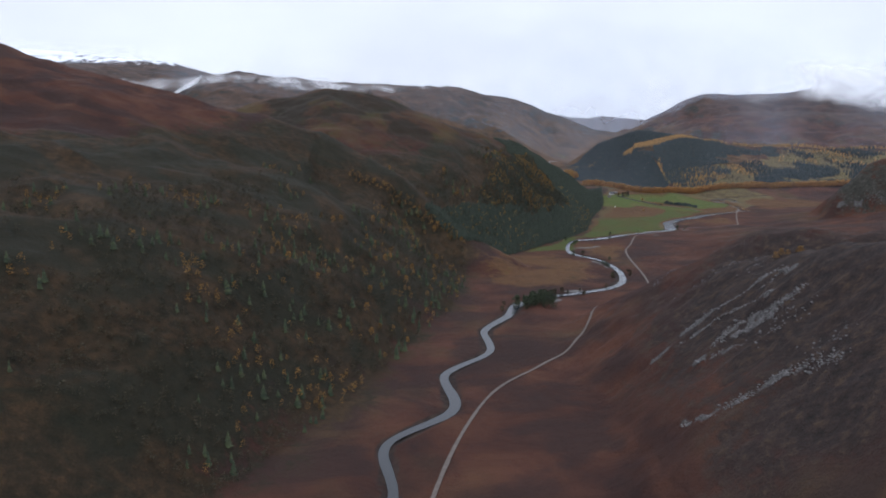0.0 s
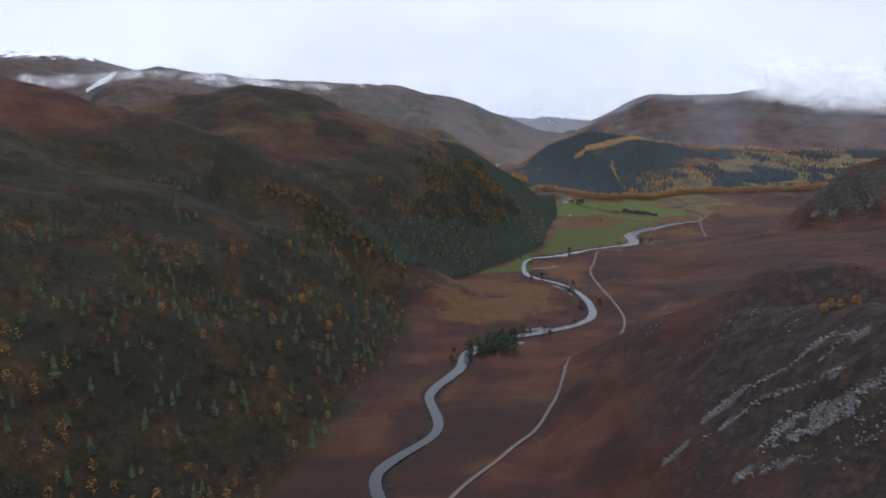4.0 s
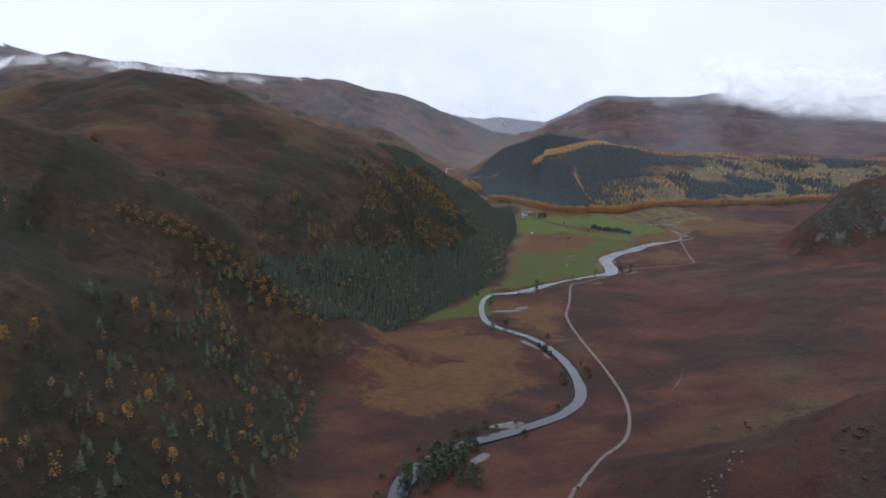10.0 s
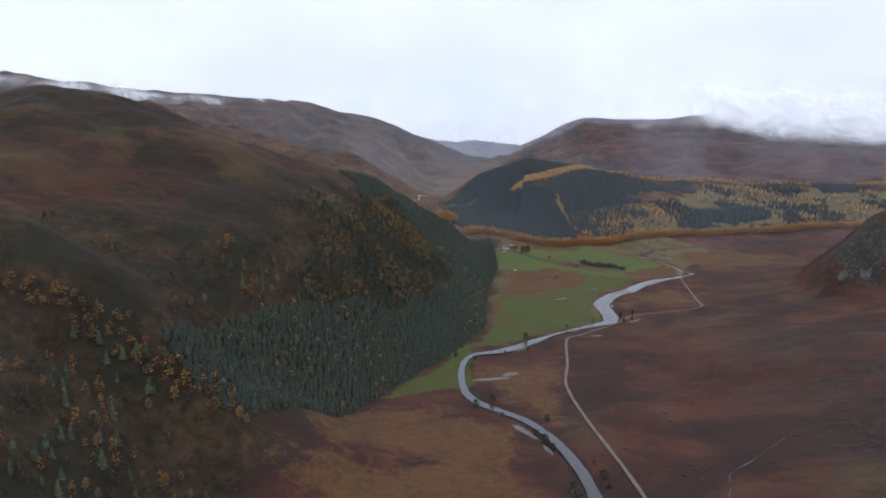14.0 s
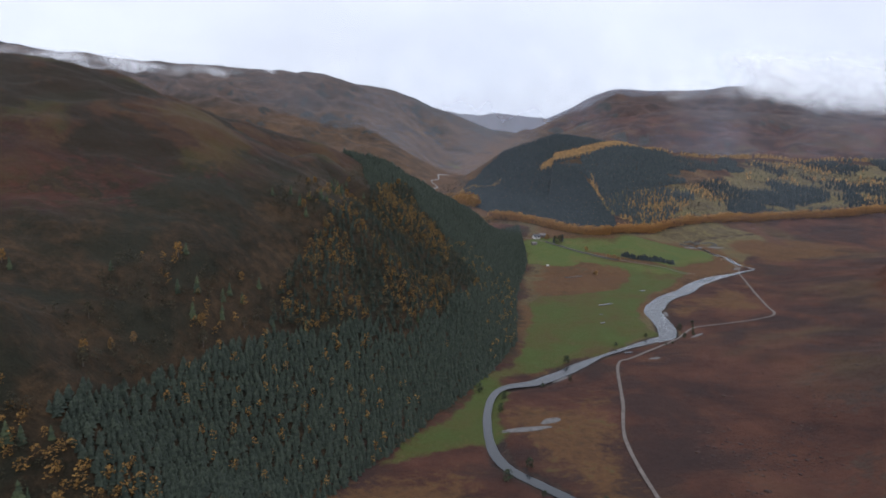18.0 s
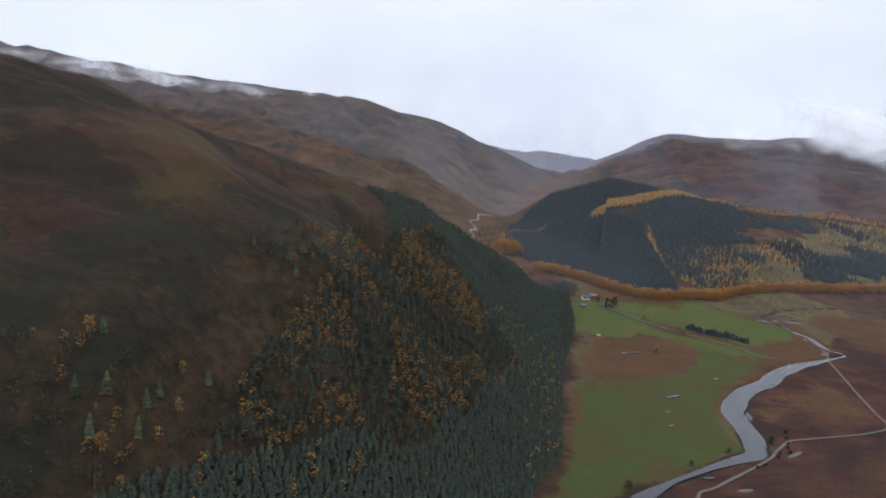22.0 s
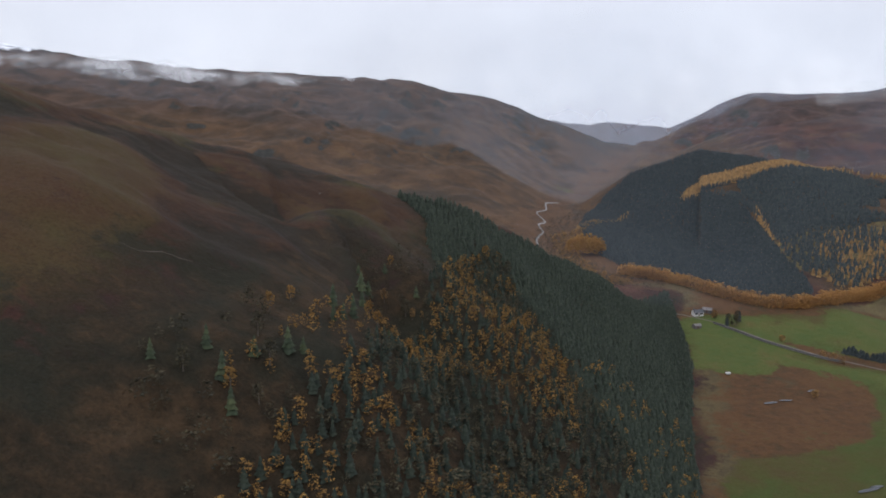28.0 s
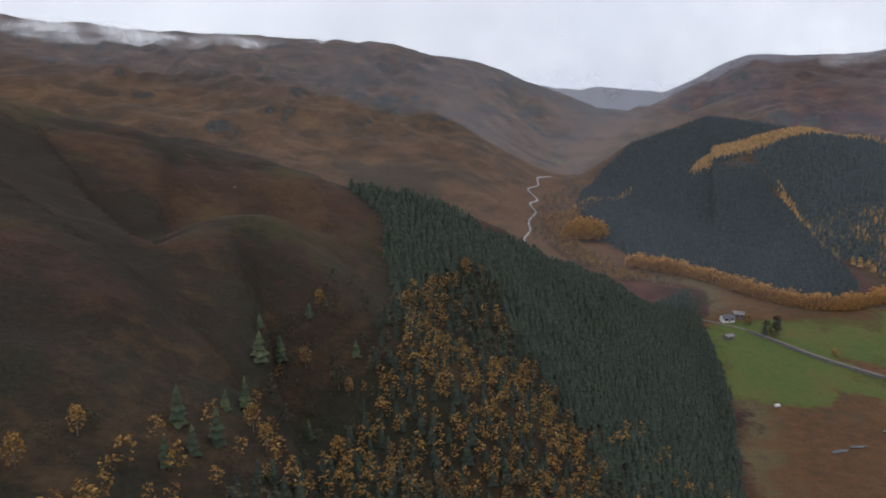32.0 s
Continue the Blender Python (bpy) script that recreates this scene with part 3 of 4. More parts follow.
WOOD = [(-500, 150), (-130, 260), (-60, 480), (0, 720), (14, 905), (80, 1010), (165, 1153), (202, 1230), (238, 1400), (262, 1500), (301, 1650), (316, 1725), (246, 1631), (165, 1512), (97, 1452), (70, 1425), (82, 1384), (44, 1308), (-6, 1200), (-66, 1120), (-150, 1046), (-205, 965), (-265, 880), (-340, 740), (-440, 650)]


def cover(x, y, z, slope):
    """How much of each kind of plant cover lies where, and the relief noise that tones the western slope."""
    wx, wy = x + 14 * fbm(x, y, 55, 3, 101), y + 14 * fbm(x, y, 55, 3, 107)

    def soft(rings, width):
        return np.clip(np.max([in_ring(wx, wy, r) for r in rings], 0) / width + 0.5, 0, 1)
    river_d, (river_w,), _ = to_line(x, y, RIVER)
    rocks = np.max([np.exp(-(to_line(x, y, line)[0] / 3) ** 2) for line in SCREES], 0)
    patchy = np.clip(fbm(x, y, 14, 3, 77) * 1.4 + 0.55, 0, 1)
    return {"field": soft(FIELDS, 16), "meadow": np.maximum(soft(FIELDS[1:3], 34) * np.clip(0.95 + 0.7 * fbm(x, y, 38, 4, 171), 0, 1), soft([[(300, 2440), (330, 2470), (370, 2560), (360, 2620), (320, 2600), (298, 2520)]], 80) * 0.45), "bracken": soft(BRACKEN + [SIDE_VALLEY], 55) * np.clip(0.9 + 0.6 * fbm(x, y, 46, 4, 141), 0, 1), "wood": soft([WOOD], 90), "rough": np.maximum(soft([EAST_OPEN], 60), soft([VALLEY_FLOOR], 24) * 0.9), "fell": np.clip((y - 1760) / 160, 0, 1) * (0.3 + 0.5 * np.clip((900 - x) / 300, 0, 1)), "olive": (np.clip((in_ring(x, y, WEST_FOOT) - 60) / 120, 0, 1) * np.clip((y - 960) / 250, 0, 1) * 0.8), "scree": np.clip(rocks * patchy, 0, 1),
            "crag": np.clip((slope - 0.66) / 0.3, 0, 1) * (y > 1900) * (in_ring(x, y, WEST_FOOT) < 0) + soft([[(230, 3120), (420, 3090), (560, 3180), (700, 3480), (600, 3560), (420, 3280), (260, 3240)]], 90) * 0.5 + np.exp(-(to_line(x, y, [(650, 1330), (720, 1310), (800, 1290)])[0] / 45) ** 2) * 0.7,
            "peat": np.maximum(np.clip(1.25 - (river_d - river_w * 0.5) / 3.5, 0, 1) * 0.75, soft([[(100, 260), (340, 260), (340, 545), (275, 604), (208, 618), (158, 596), (112, 510)]], 110) * 0.8 + soft([[(250, 800), (420, 780), (520, 1000), (500, 1120), (400, 1180), (320, 1060), (270, 920)]], 160) * 0.5),
            "high": np.clip((z - 150 + 25 * fbm(x, y, 260, 3, 131)) / 60, 0, 1) * np.clip((y - 1800) / 300, 0, 1),
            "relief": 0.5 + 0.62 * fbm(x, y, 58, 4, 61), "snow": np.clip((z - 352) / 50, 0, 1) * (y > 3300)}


ground_sheet()


def part(name, bm, material, parent=None, label=""):
    me = bpy.data.meshes.new(name)
    bm.to_mesh(me)
    bm.free()
    me.materials.append(material)
    ob = new(name, me)
    if parent:
        ob.parent = parent
    if label:
        ob["label"] = label
    return ob


def mesh_of(name, verts, faces, material, smooth=False):
    me = bpy.data.meshes.new(name)
    me.from_pydata([tuple(v) for v in verts], [], [tuple(f) for f in faces])
    me.materials.append(material)
    if smooth:
        me.polygons.foreach_set("use_smooth", np.ones(len(me.polygons), bool))
    return me


def curve_points(line, step):
    """Points along a smooth curve through the line's points."""
    p = np.array(line, float)
    p = np.vstack([2 * p[0] - p[1], p, 2 * p[-1] - p[-2]])
    out = []
    for i in range(1, len(p) - 2):
        n = max(2, int(np.hypot(*(p[i + 1] - p[i])[:2]) / step))
        for s in np.arange(n) / n:
            out.append(0.5 * (2 * p[i] + (p[i + 1] - p[i - 1]) * s + (2 * p[i - 1] - 5 * p[i] + 4 * p[i + 1] - p[i + 2]) * s ** 2 + (3 * p[i] - p[i - 1] - 3 * p[i + 1] + p[i + 2]) * s ** 3))
    return np.array(out + [p[-2]])


def ribbon(name, line, material, lift, step=6, ragged=0.15, rows=3, level=False, seed=9):
    """A strip along the ground; the third number of each point is its width."""
    c = curve_points(line, step)
    d = np.gradient(c[:, :2], axis=0)
    d /= np.linalg.norm(d, axis=1)[:, None]
    side = np.stack([d[:, 1], -d[:, 0]], 1)
    verts, n = [], rows + 1
    for j in range(n):
        s = j / rows - 0.5
        w = c[:, 2] * (1 + ragged * 2 * fbm(c[:, 0] + 97 * j, c[:, 1], 22, 3, seed + (j > rows / 2)))
        q = c[:, :2] + side * (w * s)[:, None]
        z = land(q[:, 0], q[:, 1]) + lift if not level else floor_z(q[:, 0], q[:, 1]) + lift
        verts.append(np.column_stack([q, z]))
    v = np.stack(verts, 1).reshape(-1, 3)
    faces = [(i * n + j, i * n + j + 1, (i + 1) * n + j + 1, (i + 1) * n + j) for i in range(len(c) - 1) for j in range(rows)]
    return new(name, mesh_of(name, v, faces, material, True))


tagged(ribbon("river", [(x, y, w * (0.76 if y < 1230 else 1.0)) for x, y, w in RIVER], M_WATER, -0.75, 6, 0.14, 4, True), "pale shining river winding over the valley floor", "river", kind="structure")
tagged(ribbon("burn", [(x, y, w * 0.4) for x, y, w in BURN], M_WATER, 0.25, 8, 0.3, 2, False, 15), "narrow burn running down the side valley", "stream", kind="structure")
TRACK = [(-10, -900, 3), (-20, -300, 3), (-30, 100, 3), (-10, 330, 3), (20, 470, 3), (60, 540, 3), (94, 594, 3), (128, 685, 3), (160, 740, 3), (185, 770, 3), (203, 822, 3), (211, 890, 3), (216, 970, 3), (224, 1040, 3), (243, 1100, 3), (266, 1175, 3), (284, 1192, 3), (334, 1236, 3), (366, 1272, 3), (385, 1281, 3), (443, 1300, 3), (466, 1316, 3.5), (477, 1350, 3), (510, 1450, 3), (530, 1508, 3), (545, 1540, 3), (560, 1600, 3)]
tagged(ribbon("gravel_track", [(x, y, w * 0.72) for x, y, w in TRACK], M_TRACK, 0.5, 5, 0.2, 3), "pale gravel track crossing the heather", "track", kind="structure")
tagged(ribbon("hill_track", HILL_TRACK, M_STONY, 0.3, 6, 0.2, 2), "pale stony track up the side valley", "track", kind="structure")


# ---- woods ----
def conifer_shape(tiers, sides, rng, slim=0.2, droop=0.12):
    """A unit-high conifer crown: ragged skirts, one above another."""
    v, f = [], []
    for k in range(tiers):
        lo, hi = 0.08 + 0.86 * k / tiers, min(1.0, 0.08 + 0.86 * (k + 1.55) / tiers)
        r = slim * (1 - k / tiers) ** 0.85 + 0.012
        b = len(v)
        turn = rng.uniform(0, 6.28)
        for i in range(sides):
            a = turn + 6.2832 * i / sides
            q = r * (1.12 if i % 2 else 0.72) * rng.uniform(0.8, 1.15)
            v.append((q * math.cos(a), q * math.sin(a), lo - droop * q / slim * 0.5 * rng.uniform(0.6, 1.3)))
        v.append((rng.uniform(-0.01, 0.01), rng.uniform(-0.01, 0.01), hi))
        f += [(b + i, b + (i + 1) % sides, b + sides) for i in range(sides)]
    return np.array(v), np.array(f)


def crown_shape(clumps, rng, width=0.3, low=0.25, flat=1.0, bits=6):
    """A unit-high broadleaf crown: many small tilted leaf clumps with gaps between."""
    v, f = [], []
    for _ in range(clumps):
        h = rng.random() ** 0.8
        z = low + (1 - low) * h
        r = width * math.sqrt(max(0.03, 1 - abs(2 * h - 0.75) ** 2.2 / 1.9)) * math.sqrt(rng.random())
        a = rng.uniform(0, 6.28)
        c = np.array((r * math.cos(a), r * math.sin(a), z * flat))
        s = width * rng.uniform(0.16, 0.36)
        b = len(v)
        for i in range(bits):
            d = np.array([rng.gauss(0, 1) for _ in range(3)])
            d /= np.linalg.norm(d) + 1e-6
            v.append(tuple(c + d * s * rng.uniform(0.6, 1.2) * np.array((1, 1, 0.75))))
        f += [(b, b + 1, b + 2), (b + 2, b + 3, b + 4), (b + 4, b + 5, b), (b + 1, b + 3, b + 5)][: bits - 2]
    return np.array(v), np.array(f)


def planted(name, shapes, places, heights, spread, material, sunk=0.4):
    """Many trees as one mesh."""
    rng = np.random.default_rng(len(places))
    vs, fs, n = [], [], 0
    pick = rng.integers(0, len(shapes), len(places))
    for k, (v, f) in enumerate(shapes):
        at, hs = places[pick == k], heights[pick == k]
        if not len(at):
            continue
        a = rng.uniform(0, 6.28, len(at))
        w = spread * rng.uniform(0.8, 1.25, len(at))
        ca, sa = np.cos(a)[:, None] * (hs * w)[:, None], np.sin(a)[:, None] * (hs * w)[:, None]
        x = at[:, 0:1] + v[None, :, 0] * ca - v[None, :, 1] * sa
        y = at[:, 1:2] + v[None, :, 0] * sa + v[None, :, 1] * ca
        z = at[:, 2:3] - sunk + v[None, :, 2] * hs[:, None]
        vs.append(np.stack([x, y, z], -1).reshape(-1, 3))
        fs.append((f[None] + (n + np.arange(len(at)) * len(v))[:, None, None]).reshape(-1, 3))
        n += len(at) * len(v)
    co, tri = np.concatenate(vs), np.concatenate(fs)
    me = bpy.data.meshes.new(name)
    me.vertices.add(len(co))
    me.vertices.foreach_set("co", co.ravel())
    me.loops.add(tri.size)
    me.loops.foreach_set("vertex_index", tri.ravel())
    me.polygons.add(len(tri))
    me.polygons.foreach_set("loop_start", np.arange(0, tri.size, 3))
    me.update(calc_edges=True)
    me.materials.append(material)
    return new(name, me)


def scatter(box, gap, seed, keep):
    """Jittered places over a box where keep(x, y) is true, with the ground's height."""
    rng = np.random.default_rng(seed)
    x, y = np.meshgrid(np.arange(box[0], box[2], gap), np.arange(box[1], box[3], gap))
    x = (x + rng.uniform(-0.45, 0.45, x.shape) * gap).ravel()
    y = (y + rng.uniform(-0.45, 0.45, y.shape) * gap).ravel()
    ok = keep(x, y)
    x, y = x[ok], y[ok]
    return np.column_stack([x, y, land(x, y)])


rng = random.Random(5)
CONIFERS = [conifer_shape(5, 8, rng) for _ in range(4)]
FAR_CONIFERS = [conifer_shape(3, 6, rng, 0.24) for _ in range(4)]
FAR_LARCHES = [conifer_shape(3, 6, rng, 0.24, 0.05) for _ in range(3)]
BIRCHES = [crown_shape(34, rng, 0.27) for _ in range(4)]

PLANTATION = [(284, 2094), (309, 2185), (345, 2235), (400, 2262), (455, 2262), (510, 2275), (560, 2245), (592, 2185), (518, 2126), (461, 2095), (430, 2106), (461, 2085), (488, 2062), (492, 2026), (489, 1974), (481, 1878), (477, 1810), (460, 1745), (440, 1710), (415, 1700), (388, 1706), (360, 1738), (335, 1780), (296, 1830), (277, 1940)]
LARCH_STRIP = [(427, 2104), (446, 2133), (520, 2160), (592, 2192), (690, 2218), (690, 2206), (582, 2164), (508, 2122), (460, 2104)]
DARK_BAND = [(505, 2075), (512, 2120), (582, 2160), (690, 2202), (735, 2205), (900, 2215), (860, 2120), (720, 2050), (656, 1975), (600, 1952), (545, 1948), (508, 1925), (496, 1975), (495, 2030), (478, 2082), (468, 2098)]
LOW_DARK = [(640, 1850), (760, 1960), (858, 2053), (898, 2020), (1010, 1990), (960, 1905), (811, 1872)]
FAR_DARK = [(1000, 2230), (1150, 2262), (1320, 2330), (1420, 2320), (1300, 2240), (1120, 2180)]
GOLD_PATCH = [(482, 1840), (494, 1965), (545, 1945), (600, 1955), (656, 1910), (575, 1815), (500, 1770)]
SPUR_WOOD = [(60, 1500), (93, 1507), (133, 1514), (165, 1547), (200, 1588), (236, 1628), (282, 1692), (310, 1724), (299, 1650), (285, 1556), (262, 1480), (238, 1400), (202, 1230), (165, 1153), (80, 1012), (14, 907), (-20, 915), (-41, 931), (-10, 993), (28, 1056), (70, 1105), (109, 1135), (156, 1250), (188, 1322), (178, 1345), (157, 1372), (141, 1400), (129, 1450), (110, 1430), (96, 1405), (94, 1390), (85, 1440), (84, 1462), (74, 1485)]
GOLD_SLOPE = [(97, 1400), (112, 1428), (128, 1448), (140, 1399), (156, 1371), (177, 1344), (186, 1322), (154, 1250), (107, 1135), (68, 1105), (40, 1075), (28, 1060), (30, 1100), (45, 1150), (57, 1190), (71, 1247), (85, 1320)]
HEDGE = [(288, 1815), (325, 1765), (352, 1722), (384, 1690), (415, 1683), (450, 1696), (504, 1745), (555, 1778), (653, 1814), (758, 1852), (900, 1890), (1300, 1985)]
RIDGE_LARCH = [(600, 2190), (746, 2215), (880, 2228), (1060, 2262), (1171, 2285), (1500, 2360)]
r = np.random.default_rng(2)


def in_hedge(x, y):
    return to_line(x, y, HEDGE)[0] < 8


def wood_of(name, shapes, ring, gap, seed, low, high, spread, material, label, category="forest", also=lambda x, y: x > -1e9):
    xs, ys = zip(*ring)
    at = scatter((min(xs), min(ys), max(xs), max(ys)), gap, seed, lambda x, y: (in_ring(x, y, ring) > 0) & (in_hedge(x, y) == 0) & also(x, y))
    return tagged(planted(name, shapes, at, r.uniform(low, high, len(at)), spread, material), label, category, kind="stuff")


wood_of("plantation", FAR_CONIFERS, PLANTATION, 3.4, 1, 6, 8, 1.4, M_CONIFER, "dense dark green spruce plantation on the hillside", "forest", lambda x, y: in_ring(x, y, LARCH_STRIP) < 2)
wood_of("larch_belt", FAR_LARCHES, LARCH_STRIP, 2.5, 3, 6, 8, 2.0, M_LARCH, "golden autumn larch belt through the plantation", "trees")
wood_of("spruce_wood", FAR_CONIFERS, DARK_BAND, 4.2, 5, 6, 10, 1.35, M_CONIFER, "dark spruce wood below the larch belt", "forest", lambda x, y: fbm(x, y, 42, 4, 67) > -0.7 + 0.75 * np.clip((x - 540) / 160, 0, 1))
wood_of("low_spruce_wood", FAR_CONIFERS, LOW_DARK, 5.2, 6, 8, 14, 1.15, M_CONIFER, "dark spruce wood above the valley floor", "forest", lambda x, y: fbm(x, y, 60, 3, 61) > -0.2)
wood_of("far_spruce_wood", FAR_CONIFERS, FAR_DARK, 6, 7, 8, 13, 1.15, M_CONIFER, "dark spruce blocks along the far ridge", "forest", lambda x, y: fbm(x, y, 80, 3, 63) > -0.2)
wood_of("golden_larch_wood", FAR_LARCHES, GOLD_PATCH, 7, 8, 5, 8, 1.5, M_LARCH, "yellow larches mixed through the lower slope", "trees", lambda x, y: fbm(x, y, 34, 4, 65) > 0.02 - 0.5 * np.clip((1850 - y) / 60, 0, 1))
wood_of("mixed_spruce", FAR_CONIFERS, GOLD_PATCH, 6, 9, 7, 11, 1.2, M_CONIFER, "dark spruces among the yellow larches", "trees", lambda x, y: fbm(x, y, 34, 3, 65) < 0.3)


def open_slope(x, y):
    return (in_ring(x, y, LOW_DARK) < 0) & (in_ring(x, y, GOLD_PATCH) < 0) & (in_ring(x, y, DARK_BAND) < 0) & (fbm(x, y, 70, 3, 8) > 0.0)


wood_of("scattered_larches", FAR_LARCHES, EAST_OPEN, 10, 10, 5, 8, 1.5, M_LARCH, "scattered yellow larches on the far slope", "trees", lambda x, y: open_slope(x, y) & (fbm(x, y, 45, 4, 208) > 0.02))
wood_of("scattered_birches", BIRCHES, EAST_OPEN, 12, 16, 5, 9, 1.3, M_OLIVE, "thin olive birch scrub on the far slope", "trees", open_slope)


wood_of("slope_spruce", FAR_CONIFERS, EAST_OPEN, 6.5, 26, 6, 10, 1.3, M_CONIFER, "dark spruces in patches over the open far slope", "trees", lambda x, y: (in_ring(x, y, GOLD_PATCH) < 0) & (fbm(x, y, 60, 4, 88) > 0.1))


def row_wood(name, shapes, line, wide, gap, seed, low, high, material, label):
    xs, ys = zip(*line)
    at = scatter((min(xs) - 15, min(ys) - 15, max(xs) + 15, max(ys) + 15), gap, seed, lambda x, y: to_line(x, y, line)[0] < wide * (0.8 + 0.5 * fbm(x, y, 40, 2, 3)))
    return tagged(planted(name, shapes, at, r.uniform(low, high, len(at)), 1.4, material), label, "trees", kind="stuff")


row_wood("larch_row", [crown_shape(46, rng, 0.22, 0.04) for _ in range(5)], HEDGE, 5.4, 2.4, 4, 7, 13.5, M_RUSSET, "rust-brown autumn tree row along the foot of the forest")
row_wood("ridge_larches", FAR_LARCHES, RIDGE_LARCH, 8, 6, 11, 7, 11, M_LARCH, "yellow larches along the far ridge")
row_wood("gold_seam", FAR_LARCHES, [(502, 2020), (494, 1960), (488, 1920)], 4, 4, 12, 6, 8, M_LARCH, "thin yellow seam of larches beside the plantation")
row_wood("burn_side_trees", BIRCHES, [(268, 1770), (240, 1860), (236, 1905), (246, 2000), (285, 2060), (310, 2085)], 16, 6, 13, 4, 8, M_BIRCH, "rusty birches along the burn")
row_wood("ridge_birches", BIRCHES, [(-118, 900), (-82, 912), (-56, 917), (-31, 914), (-4, 916)], 9, 5.5, 25, 4, 7, M_BIRCH, "golden birches down the crest of the wooded ridge")
row_wood("burn_side_scrub", BIRCHES, [(300, 1745), (262, 1800), (225, 1900), (232, 2000), (262, 2100), (290, 2190)], 24, 8, 23, 3, 6, M_OLIVE, "low olive scrub along the burn")
row_wood("plantation_edge_larches", FAR_LARCHES, [(284, 2080), (300, 2098), (330, 2096), (352, 2110)], 9, 4, 24, 5, 8, M_LARCH, "yellow larches at the corner of the plantation")
# a tall rounded larch clump on a knoll
at = scatter((236, 1895, 296, 1945), 3.2, 14, lambda x, y: ((x - 264) / 24) ** 2 + ((y - 1920) / 16) ** 2 < 1)
tagged(planted("hillock_larches", BIRCHES, at, 23 * np.sqrt(np.clip(1.15 - ((at[:, 0] - 264) / 24) ** 2 - ((at[:, 1] - 1920) / 16) ** 2, 0.12, 1)) * r.uniform(0.85, 1.1, len(at)), 0.9, M_AMBER), "bright orange larch clump on a knoll beside the burn", "trees", kind="stuff")

wood_of("spur_spruce", CONIFERS, SPUR_WOOD, 2.7, 7, 4, 6.2, 1.9, M_SPRUCE, "close dark conifers down the spur")
wood_of("spur_birches", BIRCHES, SPUR_WOOD, 11, 27, 5, 7.5, 0.9, M_BIRCH, "yellow birches dotted through the dark spruces", "trees", lambda x, y: (y < 1420) & (fbm(x, y, 50, 3, 93) > 0.1))
wood_of("slope_pines", CONIFERS, GOLD_SLOPE, 5, 17, 4.5, 7, 1.4, M_SPRUCE, "dark pines among the golden trees of the slope", "trees")
wood_of("slope_larches", BIRCHES, GOLD_SLOPE, 4.2, 18, 4, 7.2, 1.0, M_BIRCH, "golden larches on the steep slope", "trees", lambda x, y: fbm(x, y, 30, 3, 19) > 0.08 - 0.3 * np.clip((y - 1120) / 200, 0, 1) + 0.5 * np.clip((land(x, y) - 86) / 30, 0, 1) * (x < 96))
wood_of("slope_birches", BIRCHES, GOLD_SLOPE, 5.5, 19, 4.5, 7.5, 1.2, M_OLIVE, "olive birches on the steep slope", "trees", lambda x, y: fbm(x, y, 30, 3, 19) < 0.1)

at = scatter((-420, 330, 300, 1480), 7, 8, lambda x, y: (in_ring(x, y, WOOD) > 0) & (in_ring(x, y, SPUR_WOOD) < 0) & (in_ring(x, y, GOLD_SLOPE) < 0))
at = at[(fbm(at[:, 0], at[:, 1], 70, 3, 29) > -0.3 + np.clip((at[:, 2] - 75) / 60, -0.4, 1))]
k = fbm(at[:, 0], at[:, 1], 40, 3, 33) + r.uniform(-0.4, 0.4, len(at))
u = r.uniform(0, 1, len(at))
near = (at[:, 0] > -140) & (at[:, 1] > 560) & (u < 0.12)
NEAR_TREES = at[near][:190]
tagged(planted("birch_wood", BIRCHES, at[(k < 0.2) & ~near], r.uniform(4, 8, ((k < 0.2) & ~near).sum()), 1.15, M_OLIVE), "bare olive-brown birch wood on the steep hillside", "forest", kind="stuff")
m = (k > 0.40) & ~near
tagged(planted("golden_birches", BIRCHES, at[m], r.uniform(4, 8, m.sum()), 0.95, M_BIRCH), "birches still in yellow leaf on the hillside", "trees", kind="stuff")
m = (k >= 0.2) & (k <= 0.40) & ~near
tagged(planted("scots_pines", CONIFERS, at[m], r.uniform(5, 9, m.sum()), 1.25, M_PINE), "dark pines scattered through the birch wood", "trees", kind="stuff")


# ---- single trees and bushes ----
def trunk_mesh(rng, height, radius, limbs=5):
    """A tapered, slightly bent trunk with limbs."""
    bm = bmesh.new()

    def tube(points, radii, sides=6):
        rings = []
        for p, q in zip(points, radii):
            rings.append([bm.verts.new((p[0] + q * math.cos(6.2832 * i / sides), p[1] + q * math.sin(6.2832 * i / sides), p[2])) for i in range(sides)])
        for a, b in zip(rings, rings[1:]):
            for i in range(sides):
                bm.faces.new((a[i], a[(i + 1) % sides], b[(i + 1) % sides], b[i]))
        bm.faces.new(rings[-1])

    bend = [(rng.uniform(-0.03, 0.03) * k * height / 5, rng.uniform(-0.03, 0.03) * k * height / 5, height * k / 5 * 0.92 - 0.4 * (k == 0)) for k in range(6)]
    tube(bend, [radius * (1.25 - 0.22 * k) for k in range(6)])
    for _ in range(limbs):
        z = height * rng.uniform(0.3, 0.75)
        a = rng.uniform(0, 6.28)
        reach = height * rng.uniform(0.14, 0.24)
        tube([(0, 0, z), (reach * 0.5 * math.cos(a), reach * 0.5 * math.sin(a), z + reach * 0.4), (reach * math.cos(a), reach * math.sin(a), z + reach)], [radius * 0.4, radius * 0.28, radius * 0.1], 4)
    return bm


